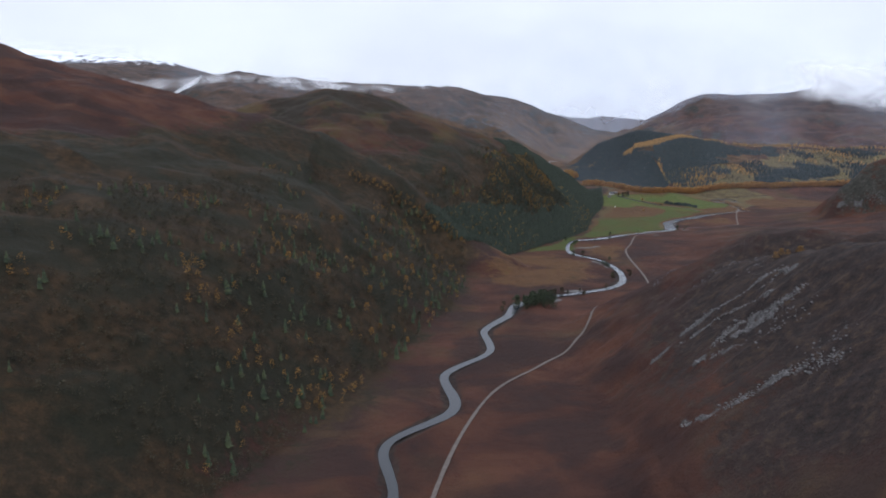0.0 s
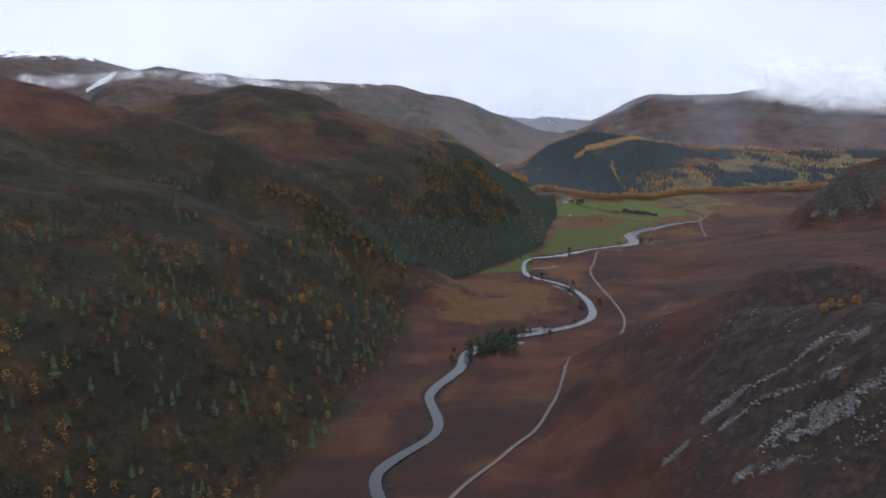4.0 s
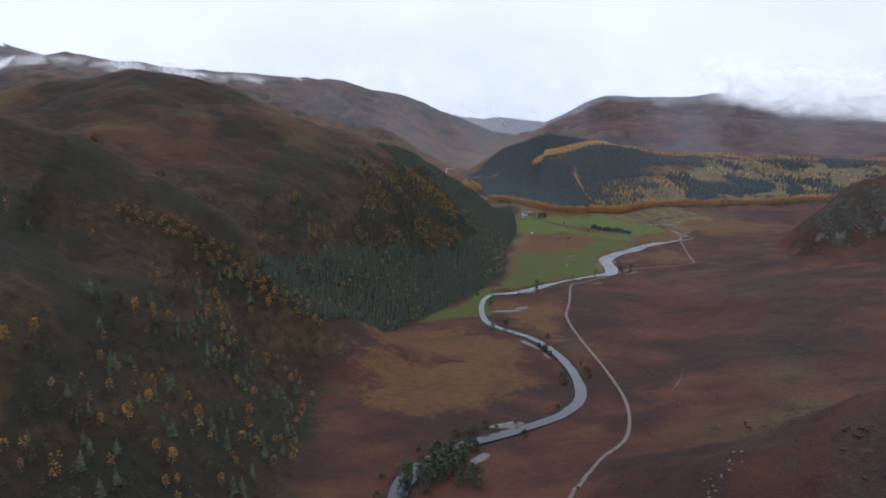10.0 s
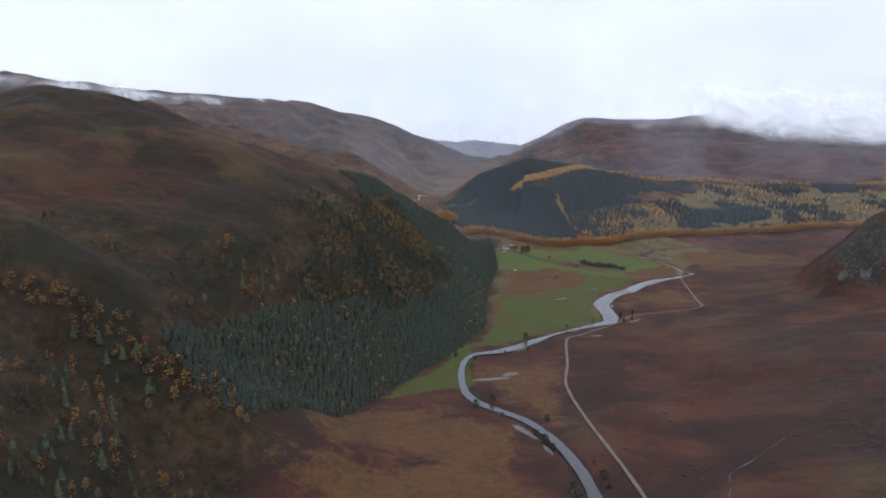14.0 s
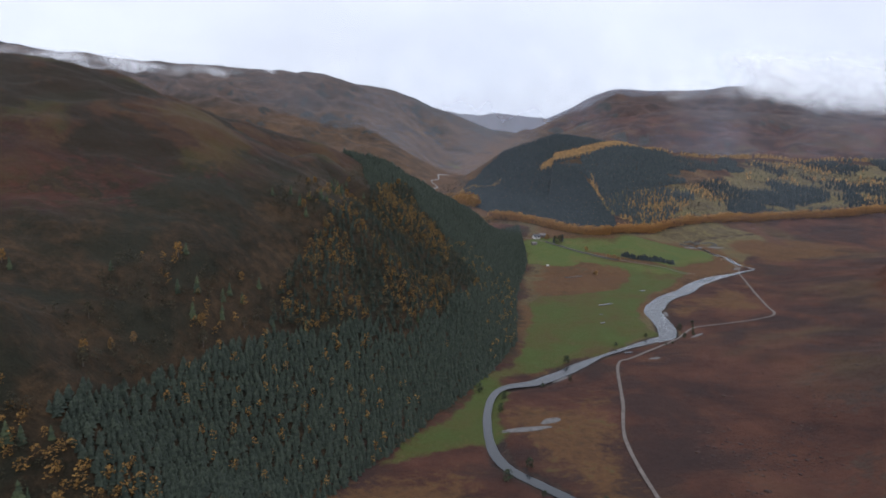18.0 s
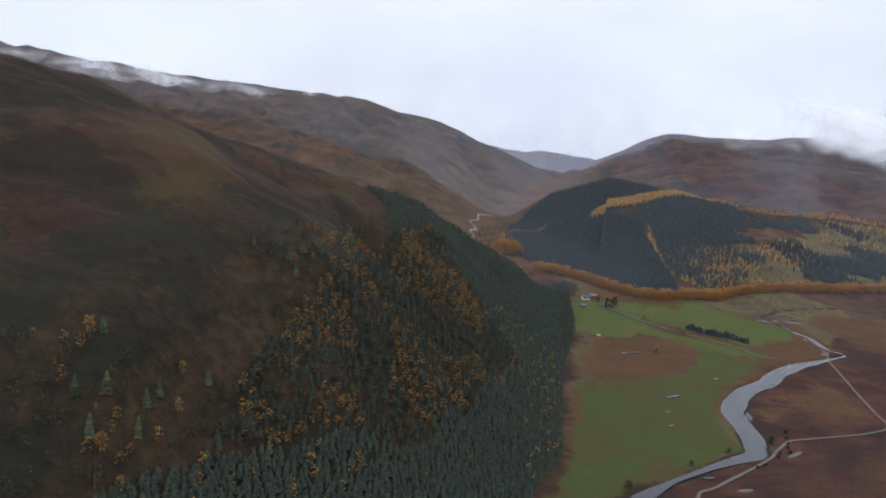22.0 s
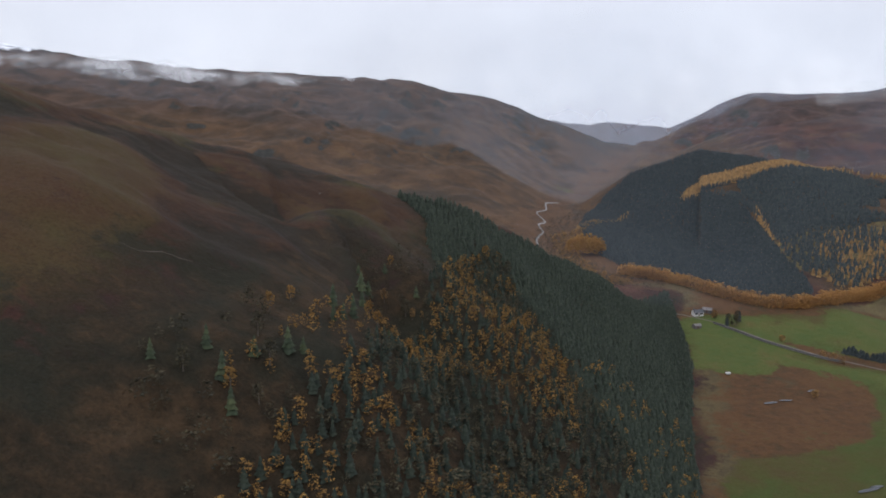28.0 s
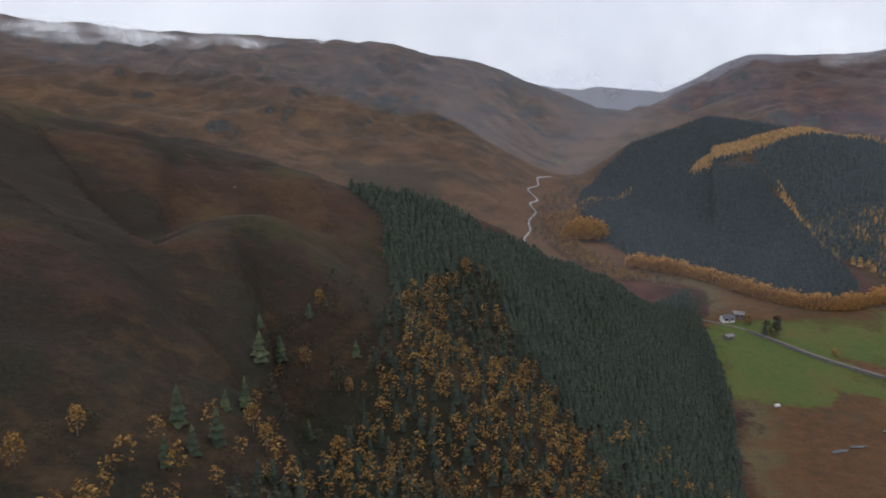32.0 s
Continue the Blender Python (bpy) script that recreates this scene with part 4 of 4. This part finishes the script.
def single_tree(name, shape, height, width, crown_material, label, category, seed, limbs=5):
    rng = random.Random(seed)
    top = new(name)
    part("trunk", trunk_mesh(rng, height, height * 0.017 + 0.05, limbs), M_BARK, top)
    v, f = shape
    crown = new("crown", mesh_of("crown", v * np.array((height * width, height * width, height)), f, crown_material))
    crown.parent = top
    return tagged(top, label, category)


def set_out(model, places, group, seed, low=0.8, high=1.25, sunk=0.2):
    rng = random.Random(seed)
    model["group"] = group
    for i, (x, y, z) in enumerate(places):
        s = rng.uniform(low, high)
        m = pose(x, y, z - sunk, rng.uniform(-3, 3), rng.uniform(-3, 3), rng.uniform(0, 360))
        if i == 0:
            model.matrix_basis = m @ Matrix.Scale(s, 4)
        else:
            copy_thing(model, m).scale = (s, s, s)


rng = random.Random(17)
groups = np.split(np.random.default_rng(4).permutation(NEAR_TREES), [38, 76, 120, 164, 180])
near_kinds = [("golden_birch", crown_shape(110, rng, 0.26), 7, 1.0, M_BIRCH, "birch in yellow autumn leaf on the hillside", "birch"),
              ("russet_birch", crown_shape(90, rng, 0.24, 0.3), 6, 1.0, M_LARCH, "russet birch on the heathery hillside", "birch"),
              ("bare_birch", crown_shape(100, rng, 0.27, 0.22), 7, 1.0, M_OLIVE, "nearly bare olive-brown birch on the hillside", "birch"),
              ("grey_birch", crown_shape(80, rng, 0.30, 0.2), 6, 1.0, M_OLIVE, "low spreading grey-brown birch on the hillside", "birch"),
              ("scots_pine", crown_shape(90, rng, 0.24, 0.4), 9, 1.0, M_PINE, "dark green pine standing among birches", "pine"),
              ("spruce", conifer_shape(8, 12, rng, 0.22), 5.5, 1.0, M_PINE, "dark pointed spruce on the hillside", "spruce")]
for i, ((name, shape, h, w, mat, label, cat), places) in enumerate(zip(near_kinds, groups)):
    set_out(single_tree(name, shape, h, w, mat, label, cat, i), places, name.replace("_", " ") + " trees on the western hillside", i)

# a shelterbelt of spruces, trees round the farm, alders by the river
belt = curve_points([(412, 1582, 0), (436, 1565, 0), (466, 1553, 0)], 1.3)
rb = np.random.default_rng(8)
belt = np.column_stack([belt[:, 0] + rb.uniform(-2, 2, len(belt)), belt[:, 1] + rb.uniform(-4, 4, len(belt))])
set_out(single_tree("shelterbelt_spruce", conifer_shape(6, 10, rng, 0.5), 6.0, 1.0, M_CONIFER, "dark spruce in the shelterbelt beside the green field", "spruce", 31), [(x, y, z) for (x, y), z in zip(belt, land(belt[:, 0], belt[:, 1]))], "shelterbelt", 32)


def on_land(*xy):
    p = np.array(xy, float)
    return [(x, y, float(z)) for (x, y), z in zip(p, land(p[:, 0], p[:, 1]))]


set_out(single_tree("farm_larch", crown_shape(120, rng, 0.42, 0.12), 7, 1.0, M_LARCH, "russet broad tree beside the farmhouse", "tree", 33), on_land((333, 1654)), "farm trees", 33, 1, 1)
set_out(single_tree("farm_ash", crown_shape(120, rng, 0.36, 0.15), 9, 1.0, M_OLIVE, "grey-green leafless tree beside the farm road", "tree", 34), on_land((340, 1640), (345, 1634), (352, 1650)), "farm trees", 34)
set_out(single_tree("farm_spruce", conifer_shape(7, 10, rng, 0.22), 10, 1.0, M_CONIFER, "dark spruce beside the farmhouse", "spruce", 35), on_land((352, 1646), (338, 1636)), "farm trees", 35)
set_out(single_tree("field_thorn", crown_shape(80, rng, 0.55, 0.05), 5, 1.0, M_LARCH, "rust-brown thorn bush in the field", "bush", 36), on_land((372, 1604), (396, 1566), (400, 1560), (391, 1572), (351, 1496), (550, 1590), (561, 1560)), "field bushes", 36)

rr = random.Random(41)
bank = []
river_line = curve_points(RIVER, 5)
for i in range(8, len(river_line) - 40):
    x, y, w = river_line[i]
    if 700 < y < 1290 and rr.random() < (0.42 if y < 1010 else 0.12):
        d = river_line[i + 1] - river_line[i - 1]
        n = np.array((d[1], -d[0])) / np.hypot(d[0], d[1])
        o = (w / 2 + rr.uniform(2, 7)) * rr.choice((-1, 1))
        bank.append((x + n[0] * o, y + n[1] * o))
half = len(bank) // 2
set_out(single_tree("alder_bush", crown_shape(90, rng, 0.5, 0.08), 4, 1.0, M_OLIVE, "dark olive alder bush on the riverbank", "bush", 42), on_land(*bank[:half]), "riverbank bushes", 42, 0.6, 1.4)
set_out(single_tree("bank_pine", crown_shape(90, rng, 0.42, 0.1), 5, 1.0, M_PINE, "dark green tree on the riverbank", "tree", 43), on_land(*bank[half:]), "riverbank trees", 43, 0.6, 1.3)
set_out(single_tree("ford_alder", crown_shape(110, rng, 0.6, 0.05), 4.5, 1.0, M_PINE, "dark green alder clump above the river bend", "bush", 44), on_land((359, 1254), (362, 1262), (366, 1270), (370, 1280), (323, 1225), (330, 1229), (375, 1292)), "bend bushes", 44, 0.35, 0.6)
pines = scatter((40, 715, 95, 770), 8, 45, lambda x, y: to_line(x, y, [(75, 725), (90, 742)])[0] < 20)
set_out(single_tree("river_pine", crown_shape(110, rng, 0.33, 0.15), 10, 1.0, M_PINE, "dark green pine in a small wood beside the river", "pine", 46), [tuple(p) for p in pines], "riverside pine wood", 46)
crag_birch = on_land((207, 506), (211, 508), (214, 505), (220, 503), (223, 506))
set_out(single_tree("crag_birch", crown_shape(90, rng, 0.4, 0.1), 5, 1.0, M_LARCH, "orange birch growing on the rocky slope", "birch", 47), crag_birch, "birches on the crag", 47)


# ---- rocks ----
def rock_shape(rng, detail):
    bm = bmesh.new()
    bmesh.ops.create_icosphere(bm, subdivisions=detail, radius=1.0)
    o = Vector((rng.uniform(0, 50), rng.uniform(0, 50), rng.uniform(0, 50)))
    for v in bm.verts:
        k = 0.75 + 0.55 * noise.noise(v.co * 1.1 + o) + 0.2 * noise.noise(v.co * 3 + o)
        v.co = Vector((v.co.x * k * 1.2, v.co.y * k, v.co.z * k * 0.7))
    return bm


def rock_arrays(rng):
    bm = rock_shape(rng, 1)
    v = np.array([tuple(p.co) for p in bm.verts])
    bm.verts.index_update()
    f = np.array([[q.index for q in p.verts] for p in bm.faces])
    bm.free()
    return v, f


rng = random.Random(23)
STONES = [rock_arrays(rng) for _ in range(5)]
rs = np.random.default_rng(12)
places = []
for line, wide, many in zip(SCREES, (0.9, 0.8, 2.2, 1.6, 0.8, 0.8, 1.2, 2.2, 0.8, 5.0), (330, 240, 560, 260, 70, 110, 90, 420, 60, 600)):
    c = curve_points([(*p, 0) for p in line], 1.0)[:, :2]
    q = c[rs.integers(0, len(c), many)] + rs.normal(0, wide, (many, 2))
    places.append(q[fbm(q[:, 0], q[:, 1], 16, 3, 71) > -0.45])
q = np.concatenate(places)
q = np.column_stack([q, land(q[:, 0], q[:, 1])])
tagged(planted("scree", STONES, q, rs.gamma(2.2, 0.17, len(q)) + 0.15, 1.1, M_ROCK, 0.05), "pale grey scree stones in streaks down the heather", "scree", kind="stuff")

# heather tussocks on the moor
def heathery(x, y):
    return ((in_ring(x, y, MOOR_FOOT) > 4) | (in_ring(x, y, WEST_FOOT) > 150)) & (fbm(x, y, 26, 3, 91) > 0.28) & (to_line(x, y, [p[:2] for p in TRACK])[0] > 5)


q = scatter((110, 560, 620, 1420), 4.0, 61, heathery)
tagged(planted("heather", STONES, q, rs.gamma(3, 0.035, len(q)) + 0.08, 6.0, M_HEATHER, 0.0), "dark heather tussocks over the eastern moor", "heather", kind="stuff")

outcrops = [(166, 410), (174, 404), (180, 394), (169, 361), (179, 353), (173, 345), (168, 400), (176, 406), (162, 397), (174, 555), (182, 554), (190, 556), (202, 559), (160, 560), (195, 508), (201, 524), (161, 618), (169, 626)]
spots = []
for cx, cy in outcrops:
    for _ in range(11):
        spots.append((cx + rs.normal(0, 3.5), cy + rs.normal(0, 3.5)))
for i in range(4):
    bm = rock_shape(rng, 2)
    rock = tagged(part("boulder", bm, M_ROCK), "weathered grey boulder lying in the heather", "boulder")
    set_out(rock, on_land(*spots[i::4]), "boulders on the eastern slope", 50 + i, 0.25, 0.95, 0.1)
for x, y, size in ((67, 2190, 1.6), (20, 1452, 0.7)):
    pale = tagged(part("pale_boulder", rock_shape(rng, 2), M_ROCK), "pale boulder standing out on the brown hillside", "boulder", "pale boulders on the western hills")
    pale.matrix_basis = pose(x, y, float(land(np.array([x]), np.array([y]))[0]), 0, 0, 40 * size) @ Matrix.Scale(size, 4)
mb = [(238, 835, 0.05), (248, 848, 0.5), (254, 858, 0.08), (260, 870, 0.6), (267, 876, 0.05), (275, 881, 0.7), (290, 890, 0.1), (306, 901, 0.6), (320, 912, 0.05)]
tagged(ribbon("moor_burn", mb, M_WATER, 0.3, 4, 0.5, 2, False, 83), "thin burn glinting between peat banks", "stream", kind="structure")
lp = [(-7, 1221, 0.2), (0, 1223, 0.4), (5, 1229, 0.8), (10, 1231, 0.4), (16, 1236, 0.5), (24, 1238, 0.2)]
tagged(ribbon("hill_path", lp, M_TRACK, 0.15, 3, 1.2, 2, False, 85), "faint pale path over the western moor", "path", kind="structure")


# ---- river gravel, pools, road, farm ----
def low_mound(name, cx, cy, rx, ry, turn, material, rise, seed, label, category, flat=False):
    """A ragged low mound lying on the ground, or a pool."""
    rings, sides = 4, 22
    base = land(np.array([cx]), np.array([cy]))[0]
    pts = [(cx, cy, base + rise)]
    for k in range(1, rings + 1):
        for i in range(sides):
            a = 6.2832 * i / sides
            w = k / rings * (1 + 0.35 * float(fbm(np.array([40 * math.cos(a) + seed * 90]), np.array([40 * math.sin(a)]), 26, 3, seed)[0]))
            x = cx + w * (rx * math.cos(a) * math.cos(turn) - ry * math.sin(a) * math.sin(turn))
            y = cy + w * (rx * math.cos(a) * math.sin(turn) + ry * math.sin(a) * math.cos(turn))
            z = base + rise if flat else float(land(np.array([x]), np.array([y]))[0]) + rise * (1 - (k / rings) ** 2) - (0.15 if k == rings else -0.08)
            pts.append((x, y, z))
    faces = [(0, 1 + i, 1 + (i + 1) % sides) for i in range(sides)]
    for k in range(rings - 1):
        b, c = 1 + k * sides, 1 + (k + 1) * sides
        faces += [(b + i, c + i, c + (i + 1) % sides, b + (i + 1) % sides) for i in range(sides)]
    return tagged(new(name, mesh_of(name, pts, faces, material, True)), label, category)


bars = [(172, 1062, 22, 5, 0.2), (190, 1074, 12, 5, 0.5), (170, 955, 18, 4, 1.9), (177, 925, 10, 3, 1.7), (362, 1252, 14, 3, 0.7), (120, 792, 16, 5, 0.4), (216, 1150, 12, 4, 0.7), (478, 1484, 16, 5, 0.9), (408, 1402, 10, 3, 0.9),
        (556, 1690, 22, 9, 0.2), (590, 1692, 18, 7, -0.2), (562, 1632, 16, 7, 1.2), (556, 1602, 12, 5, 1.0), (545, 1542, 16, 5, 0.8), (300, 1190, 8, 3, 0.3), (248, 1188, 10, 4, 0.7), (364, 1325, 14, 3.5, 1.3), (96, 745, 14, 5, 0.9)]
for i, (x, y, a, b, turn) in enumerate(bars):
    low_mound("gravel_bar", x, y, a * 0.75, b * 0.7, turn, M_GRAVEL, 0.35, i + 3, "pale gravel bar at the edge of the river", "gravel bar")["group"] = "gravel bars along the river"
pools = [(316, 1357, 7, 1.6, 0.4), (322, 1361, 4, 1.2, 0.2), (376, 1417, 3.5, 2, 0.3), (284, 1204, 4, 1.2, 0.2), (292, 1290, 3, 1, 0.6), (316, 1483, 6, 1.4, 0.3), (328, 1488, 5, 1.2, 0.1), (352, 1505, 4, 1, 0.5), (300, 1320, 2.5, 1, 0.5)]
for i, (x, y, a, b, turn) in enumerate(pools):
    low_mound("pool", x, y, a, b, turn, M_WATER, 0.55, i + 31, "shallow pool of standing water in wet pasture", "pool", True)["group"] = "pools in the pasture"

ROAD = [(296, 1664, 3.4), (312, 1656, 3.4), (331, 1642, 3.4), (346, 1622, 3.2), (361, 1601, 3.2), (383, 1580, 3.2), (408, 1560, 3.2), (441, 1532, 3.4), (458, 1512, 4), (474, 1505, 4)]
tagged(ribbon("farm_road", [(x, y, w * 0.62) for x, y, w in ROAD], M_TRACK, 0.28, 5, 0.08, 2, False, 87), "pale farm road running down to the river", "road", kind="structure")


def stone_wall(line, height=1.3, seed=3):
    """A dry stone dyke: a battered core with separate stones bedded along its face and cope."""
    c = curve_points([(*p, 0) for p in line], 2.2)[:, :2]
    z = land(c[:, 0], c[:, 1])
    top = new("stone_wall")
    d = np.gradient(c, axis=0)
    d /= np.linalg.norm(d, axis=1)[:, None]
    n = np.stack([d[:, 1], -d[:, 0]], 1)
    v = []
    for i in range(len(c)):
        for off, up in ((-0.42, -0.3), (-0.26, height), (0.26, height), (0.42, -0.3)):
            v.append((*(c[i] + n[i] * off), z[i] + up))
    f = [(i * 4 + j, i * 4 + j + 1, i * 4 + j + 5, i * 4 + j + 4) for i in range(len(c) - 1) for j in range(3)]
    core = new("core", mesh_of("core", v, f, M_STONE))
    core.parent = top
    rng = random.Random(seed)
    shapes = []
    for _ in range(4):
        bm = rock_shape(rng, 1)
        me = bpy.data.meshes.new("cope_stone")
        bm.to_mesh(me)
        bm.free()
        me.materials.append(M_STONE)
        shapes.append(me)
    for i in range(0, len(c) - 1):
        for s in (0.0, 0.5):
            p = c[i] + (c[i + 1] - c[i]) * s
            ob = new("cope_stone", rng.choice(shapes))
            ob.parent = top
            ob.matrix_basis = pose(p[0], p[1], z[i] + height, rng.uniform(-15, 15), rng.uniform(-15, 15), rng.uniform(0, 360)) @ Matrix.Scale(rng.uniform(0.28, 0.42), 4)
    return tagged(top, "dark dry stone wall beside the farm road", "wall")


stone_wall([(328, 1641), (343, 1619), (357, 1599), (379, 1577), (400, 1560)], 1.8)
for pen in ([(552, 1716), (566, 1722), (574, 1712), (562, 1704)], [(578, 1714), (592, 1716), (596, 1704), (584, 1700)], [(540, 1704), (552, 1700), (556, 1690)]):
    stone_wall(pen, 1.5, 5)


def box(bm, x0, y0, z0, x1, y1, z1):
    m = bmesh.ops.create_cube(bm, size=1.0)["verts"]
    for v in m:
        v.co = Vector((x0 + (v.co.x + 0.5) * (x1 - x0), y0 + (v.co.y + 0.5) * (y1 - y0), z0 + (v.co.z + 0.5) * (z1 - z0)))
    return m


def boxed(*b):
    bm = bmesh.new()
    box(bm, *b)
    return bm


def gable(length, depth, eaves, ridge, over=0.35, thick=0.22):
    """Two roof slopes with eaves, along x."""
    bm = bmesh.new()
    for s in (-1, 1):
        low, up = (s * (depth / 2 + over), eaves - over * (ridge - eaves) / (depth / 2)), (0, ridge)
        a = []
        for x in (-length / 2 - over, length / 2 + over):
            a += [bm.verts.new((x, low[0], low[1])), bm.verts.new((x, up[0], up[1])), bm.verts.new((x, up[0], up[1] + thick)), bm.verts.new((x, low[0], low[1] + thick))]
        for q in ((0, 1, 2, 3), (7, 6, 5, 4), (0, 4, 5, 1), (1, 5, 6, 2), (2, 6, 7, 3), (3, 7, 4, 0)):
            bm.faces.new([a[i] for i in q])
    return bm


def walls(length, depth, eaves, ridge):
    bm = bmesh.new()
    prof = [(-depth / 2, -0.6), (depth / 2, -0.6), (depth / 2, eaves), (0, ridge), (-depth / 2, eaves)]
    a = [bm.verts.new((-length / 2, *p)) for p in prof]
    b = [bm.verts.new((length / 2, *p)) for p in prof]
    bm.faces.new(a[::-1])
    bm.faces.new(b)
    for i in range(5):
        bm.faces.new((a[i], a[(i + 1) % 5], b[(i + 1) % 5], b[i]))
    return bm


def house(name, x, y, turn, length, depth, eaves, ridge, wall_material, roof_material, label, windows, chimneys):
    top = new(name)
    part("wall", walls(length, depth, eaves, ridge), wall_material, top)
    part("roof", gable(length, depth, eaves, ridge), roof_material, top, "dark slate roof")
    for s in (-1, 1):
        for wx in windows:
            w = part("window", boxed(wx - 0.6, s * depth / 2 - 0.06, 1.0, wx + 0.6, s * depth / 2 + 0.05, 2.4), M_PANE, top)
            part("sill", boxed(wx - 0.75, s * depth / 2 - 0.02, 0.86, wx + 0.75, s * depth / 2 + 0.14, 0.98), M_STONE, w)
    part("door", boxed(-0.5, -depth / 2 - 0.06, 0, 0.5, -depth / 2 + 0.05, 2.05), M_DOOR, top)
    for cx in chimneys:
        c = part("chimney", boxed(cx - 0.45, -0.45, ridge - 0.6, cx + 0.45, 0.45, ridge + 1.3), M_STONE, top)
        part("chimney_pot", boxed(cx - 0.15, -0.15, ridge + 1.3, cx + 0.15, 0.15, ridge + 1.7), M_DOOR, c)
    top.matrix_basis = pose(x, y, float(land(np.array([x]), np.array([y]))[0]) + 0.2, 0, 0, turn)
    return tagged(top, label, name.replace("_", " "))


house("farmhouse", 320, 1660, 12, 9, 5.2, 2.7, 5.0, M_WHITE, M_SLATE, "white farmhouse with a dark slate roof beside the road", (-3, -1.6, 1.6, 3), (-3.9, 3.9))
house("barn", 331, 1668, -25, 8, 5, 2.4, 4.2, M_STONE, M_IRON, "low grey stone barn behind the farmhouse", (-3, 3), ())
house("shed", 310, 1629, 20, 6.5, 4, 2.1, 3.3, M_IRON, M_IRON, "low grey shed with a dark doorway below the farm", (-2.5,), ())


def trough(x, y, turn):
    top = new("feed_trailer")
    part("body", boxed(-1.6, -0.8, 0.55, 1.6, 0.8, 1.7), M_WHITE, top)
    part("drawbar", boxed(1.6, -0.06, 0.5, 2.8, 0.06, 0.62), M_IRON, top)
    for s in (-1, 1):
        bm = bmesh.new()
        bmesh.ops.create_cone(bm, segments=16, radius1=0.36, radius2=0.36, depth=0.22, cap_ends=True, matrix=pose(0, s * 0.92, 0.36, 90))
        part("wheel", bm, M_PANE, top)
    top.matrix_basis = pose(x, y, float(land(np.array([x]), np.array([y]))[0]), 0, 0, turn)
    return tagged(top, "small white trailer standing in the pasture", "trailer")


trough(304, 1533, 15)


# ---- low cloud on the tops and added sheets imitating distance haze down the glen ----
def cloud_bank(name, line, height, layers, material, seed, label, lean=1.0, ends=(1, 1)):
    """Leaning, billowing sheets of cloud along a line of points x, y, z, thick in the middle and fading at the edges."""
    c = curve_points(line, 18)
    n, rows = len(c), 14
    co, thick, faces = [], [], []
    for k in range(layers):
        for i in range(n):
            u = i / (n - 1)
            edge = min(1, u * 6 if ends[0] else 1, (1 - u) * 6 if ends[1] else 1)
            for j in range(rows + 1):
                v = j / rows
                w = 14 * float(noise.noise(Vector((c[i, 0] * 0.012, v * 2.2, seed + k * 7.1))))
                co.append((c[i, 0] + w, c[i, 1] + k * 26 + v * height * lean + w, c[i, 2] + v * height + 0.7 * w))
                thick.append(max(0.0, edge * min(1.0, v * 3.2) * min(1.0, (1 - v) * 2.2)))
        b = k * n * (rows + 1)
        for i in range(n - 1):
            for j in range(rows):
                p = b + i * (rows + 1) + j
                faces.append((p, p + rows + 1, p + rows + 2, p + 1))
    me = mesh_of(name, co, faces, material, True)
    me.attributes.new("thick", "FLOAT", "POINT").data.foreach_set("value", np.array(thick, np.float32))
    return tagged(new(name, me), label, "cloud", kind="stuff")


cloud_bank("hill_cloud", [(1060, 2900, 236), (1160, 2890, 208), (1250, 2880, 186), (1440, 2860, 160), (1770, 2830, 145), (2700, 2650, 140)], 330, 3, M_CLOUD, 1, "white low cloud lying over the hilltop", 0.8, (1, 0))
cloud_bank("ridge_wisp", [(1170, 3400, 215), (1260, 3390, 200), (1380, 3380, 225), (1520, 3370, 205)], 150, 1, M_VEIL, 2, "thin wisp of cloud trailing over the hill", 0.8)
cloud_bank("ridge_cloud", [(-1300, 2400, 246), (-1000, 2372, 204), (-720, 2400, 230), (-420, 2470, 214), (-190, 2622, 203), (-60, 2880, 212), (40, 3010, 208)], 100, 2, M_WISP, 3, "white cloud wisps streaming over the ridge", 0.7)
cloud_bank("plume", [(-925, 2420, 180), (-880, 2420, 200), (-830, 2420, 232), (-770, 2420, 258)], 52, 1, M_CLOUD, 4, "white plume of mist rising from the gap", 0.7)
cloud_bank("far_cloud", [(-2600, 3640, 380), (-1900, 3660, 372), (-1300, 3660, 340)], 170, 1, M_VEIL, 5, "white cloud over the snowy far mountain", 0.8, (0, 1))


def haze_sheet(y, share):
    """An upright sheet added to imitate distance haze, thin near the ground and near its top, thinner to the west."""
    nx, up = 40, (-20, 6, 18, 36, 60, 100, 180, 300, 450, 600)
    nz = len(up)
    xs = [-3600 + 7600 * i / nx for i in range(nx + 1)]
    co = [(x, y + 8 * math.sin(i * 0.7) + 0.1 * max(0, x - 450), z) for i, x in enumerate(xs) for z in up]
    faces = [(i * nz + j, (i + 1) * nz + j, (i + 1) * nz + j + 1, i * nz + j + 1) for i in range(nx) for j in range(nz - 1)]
    me = mesh_of("haze", co, faces, haze_material("haze_imitation", share), True)
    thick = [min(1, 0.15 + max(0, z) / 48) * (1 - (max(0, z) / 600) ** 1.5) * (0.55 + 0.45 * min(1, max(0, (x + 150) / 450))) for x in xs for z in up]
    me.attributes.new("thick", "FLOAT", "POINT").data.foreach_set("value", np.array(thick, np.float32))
    return tagged(new("haze", me), "thin blue-white sheet imitating distance haze across the glen", "haze", kind="stuff")


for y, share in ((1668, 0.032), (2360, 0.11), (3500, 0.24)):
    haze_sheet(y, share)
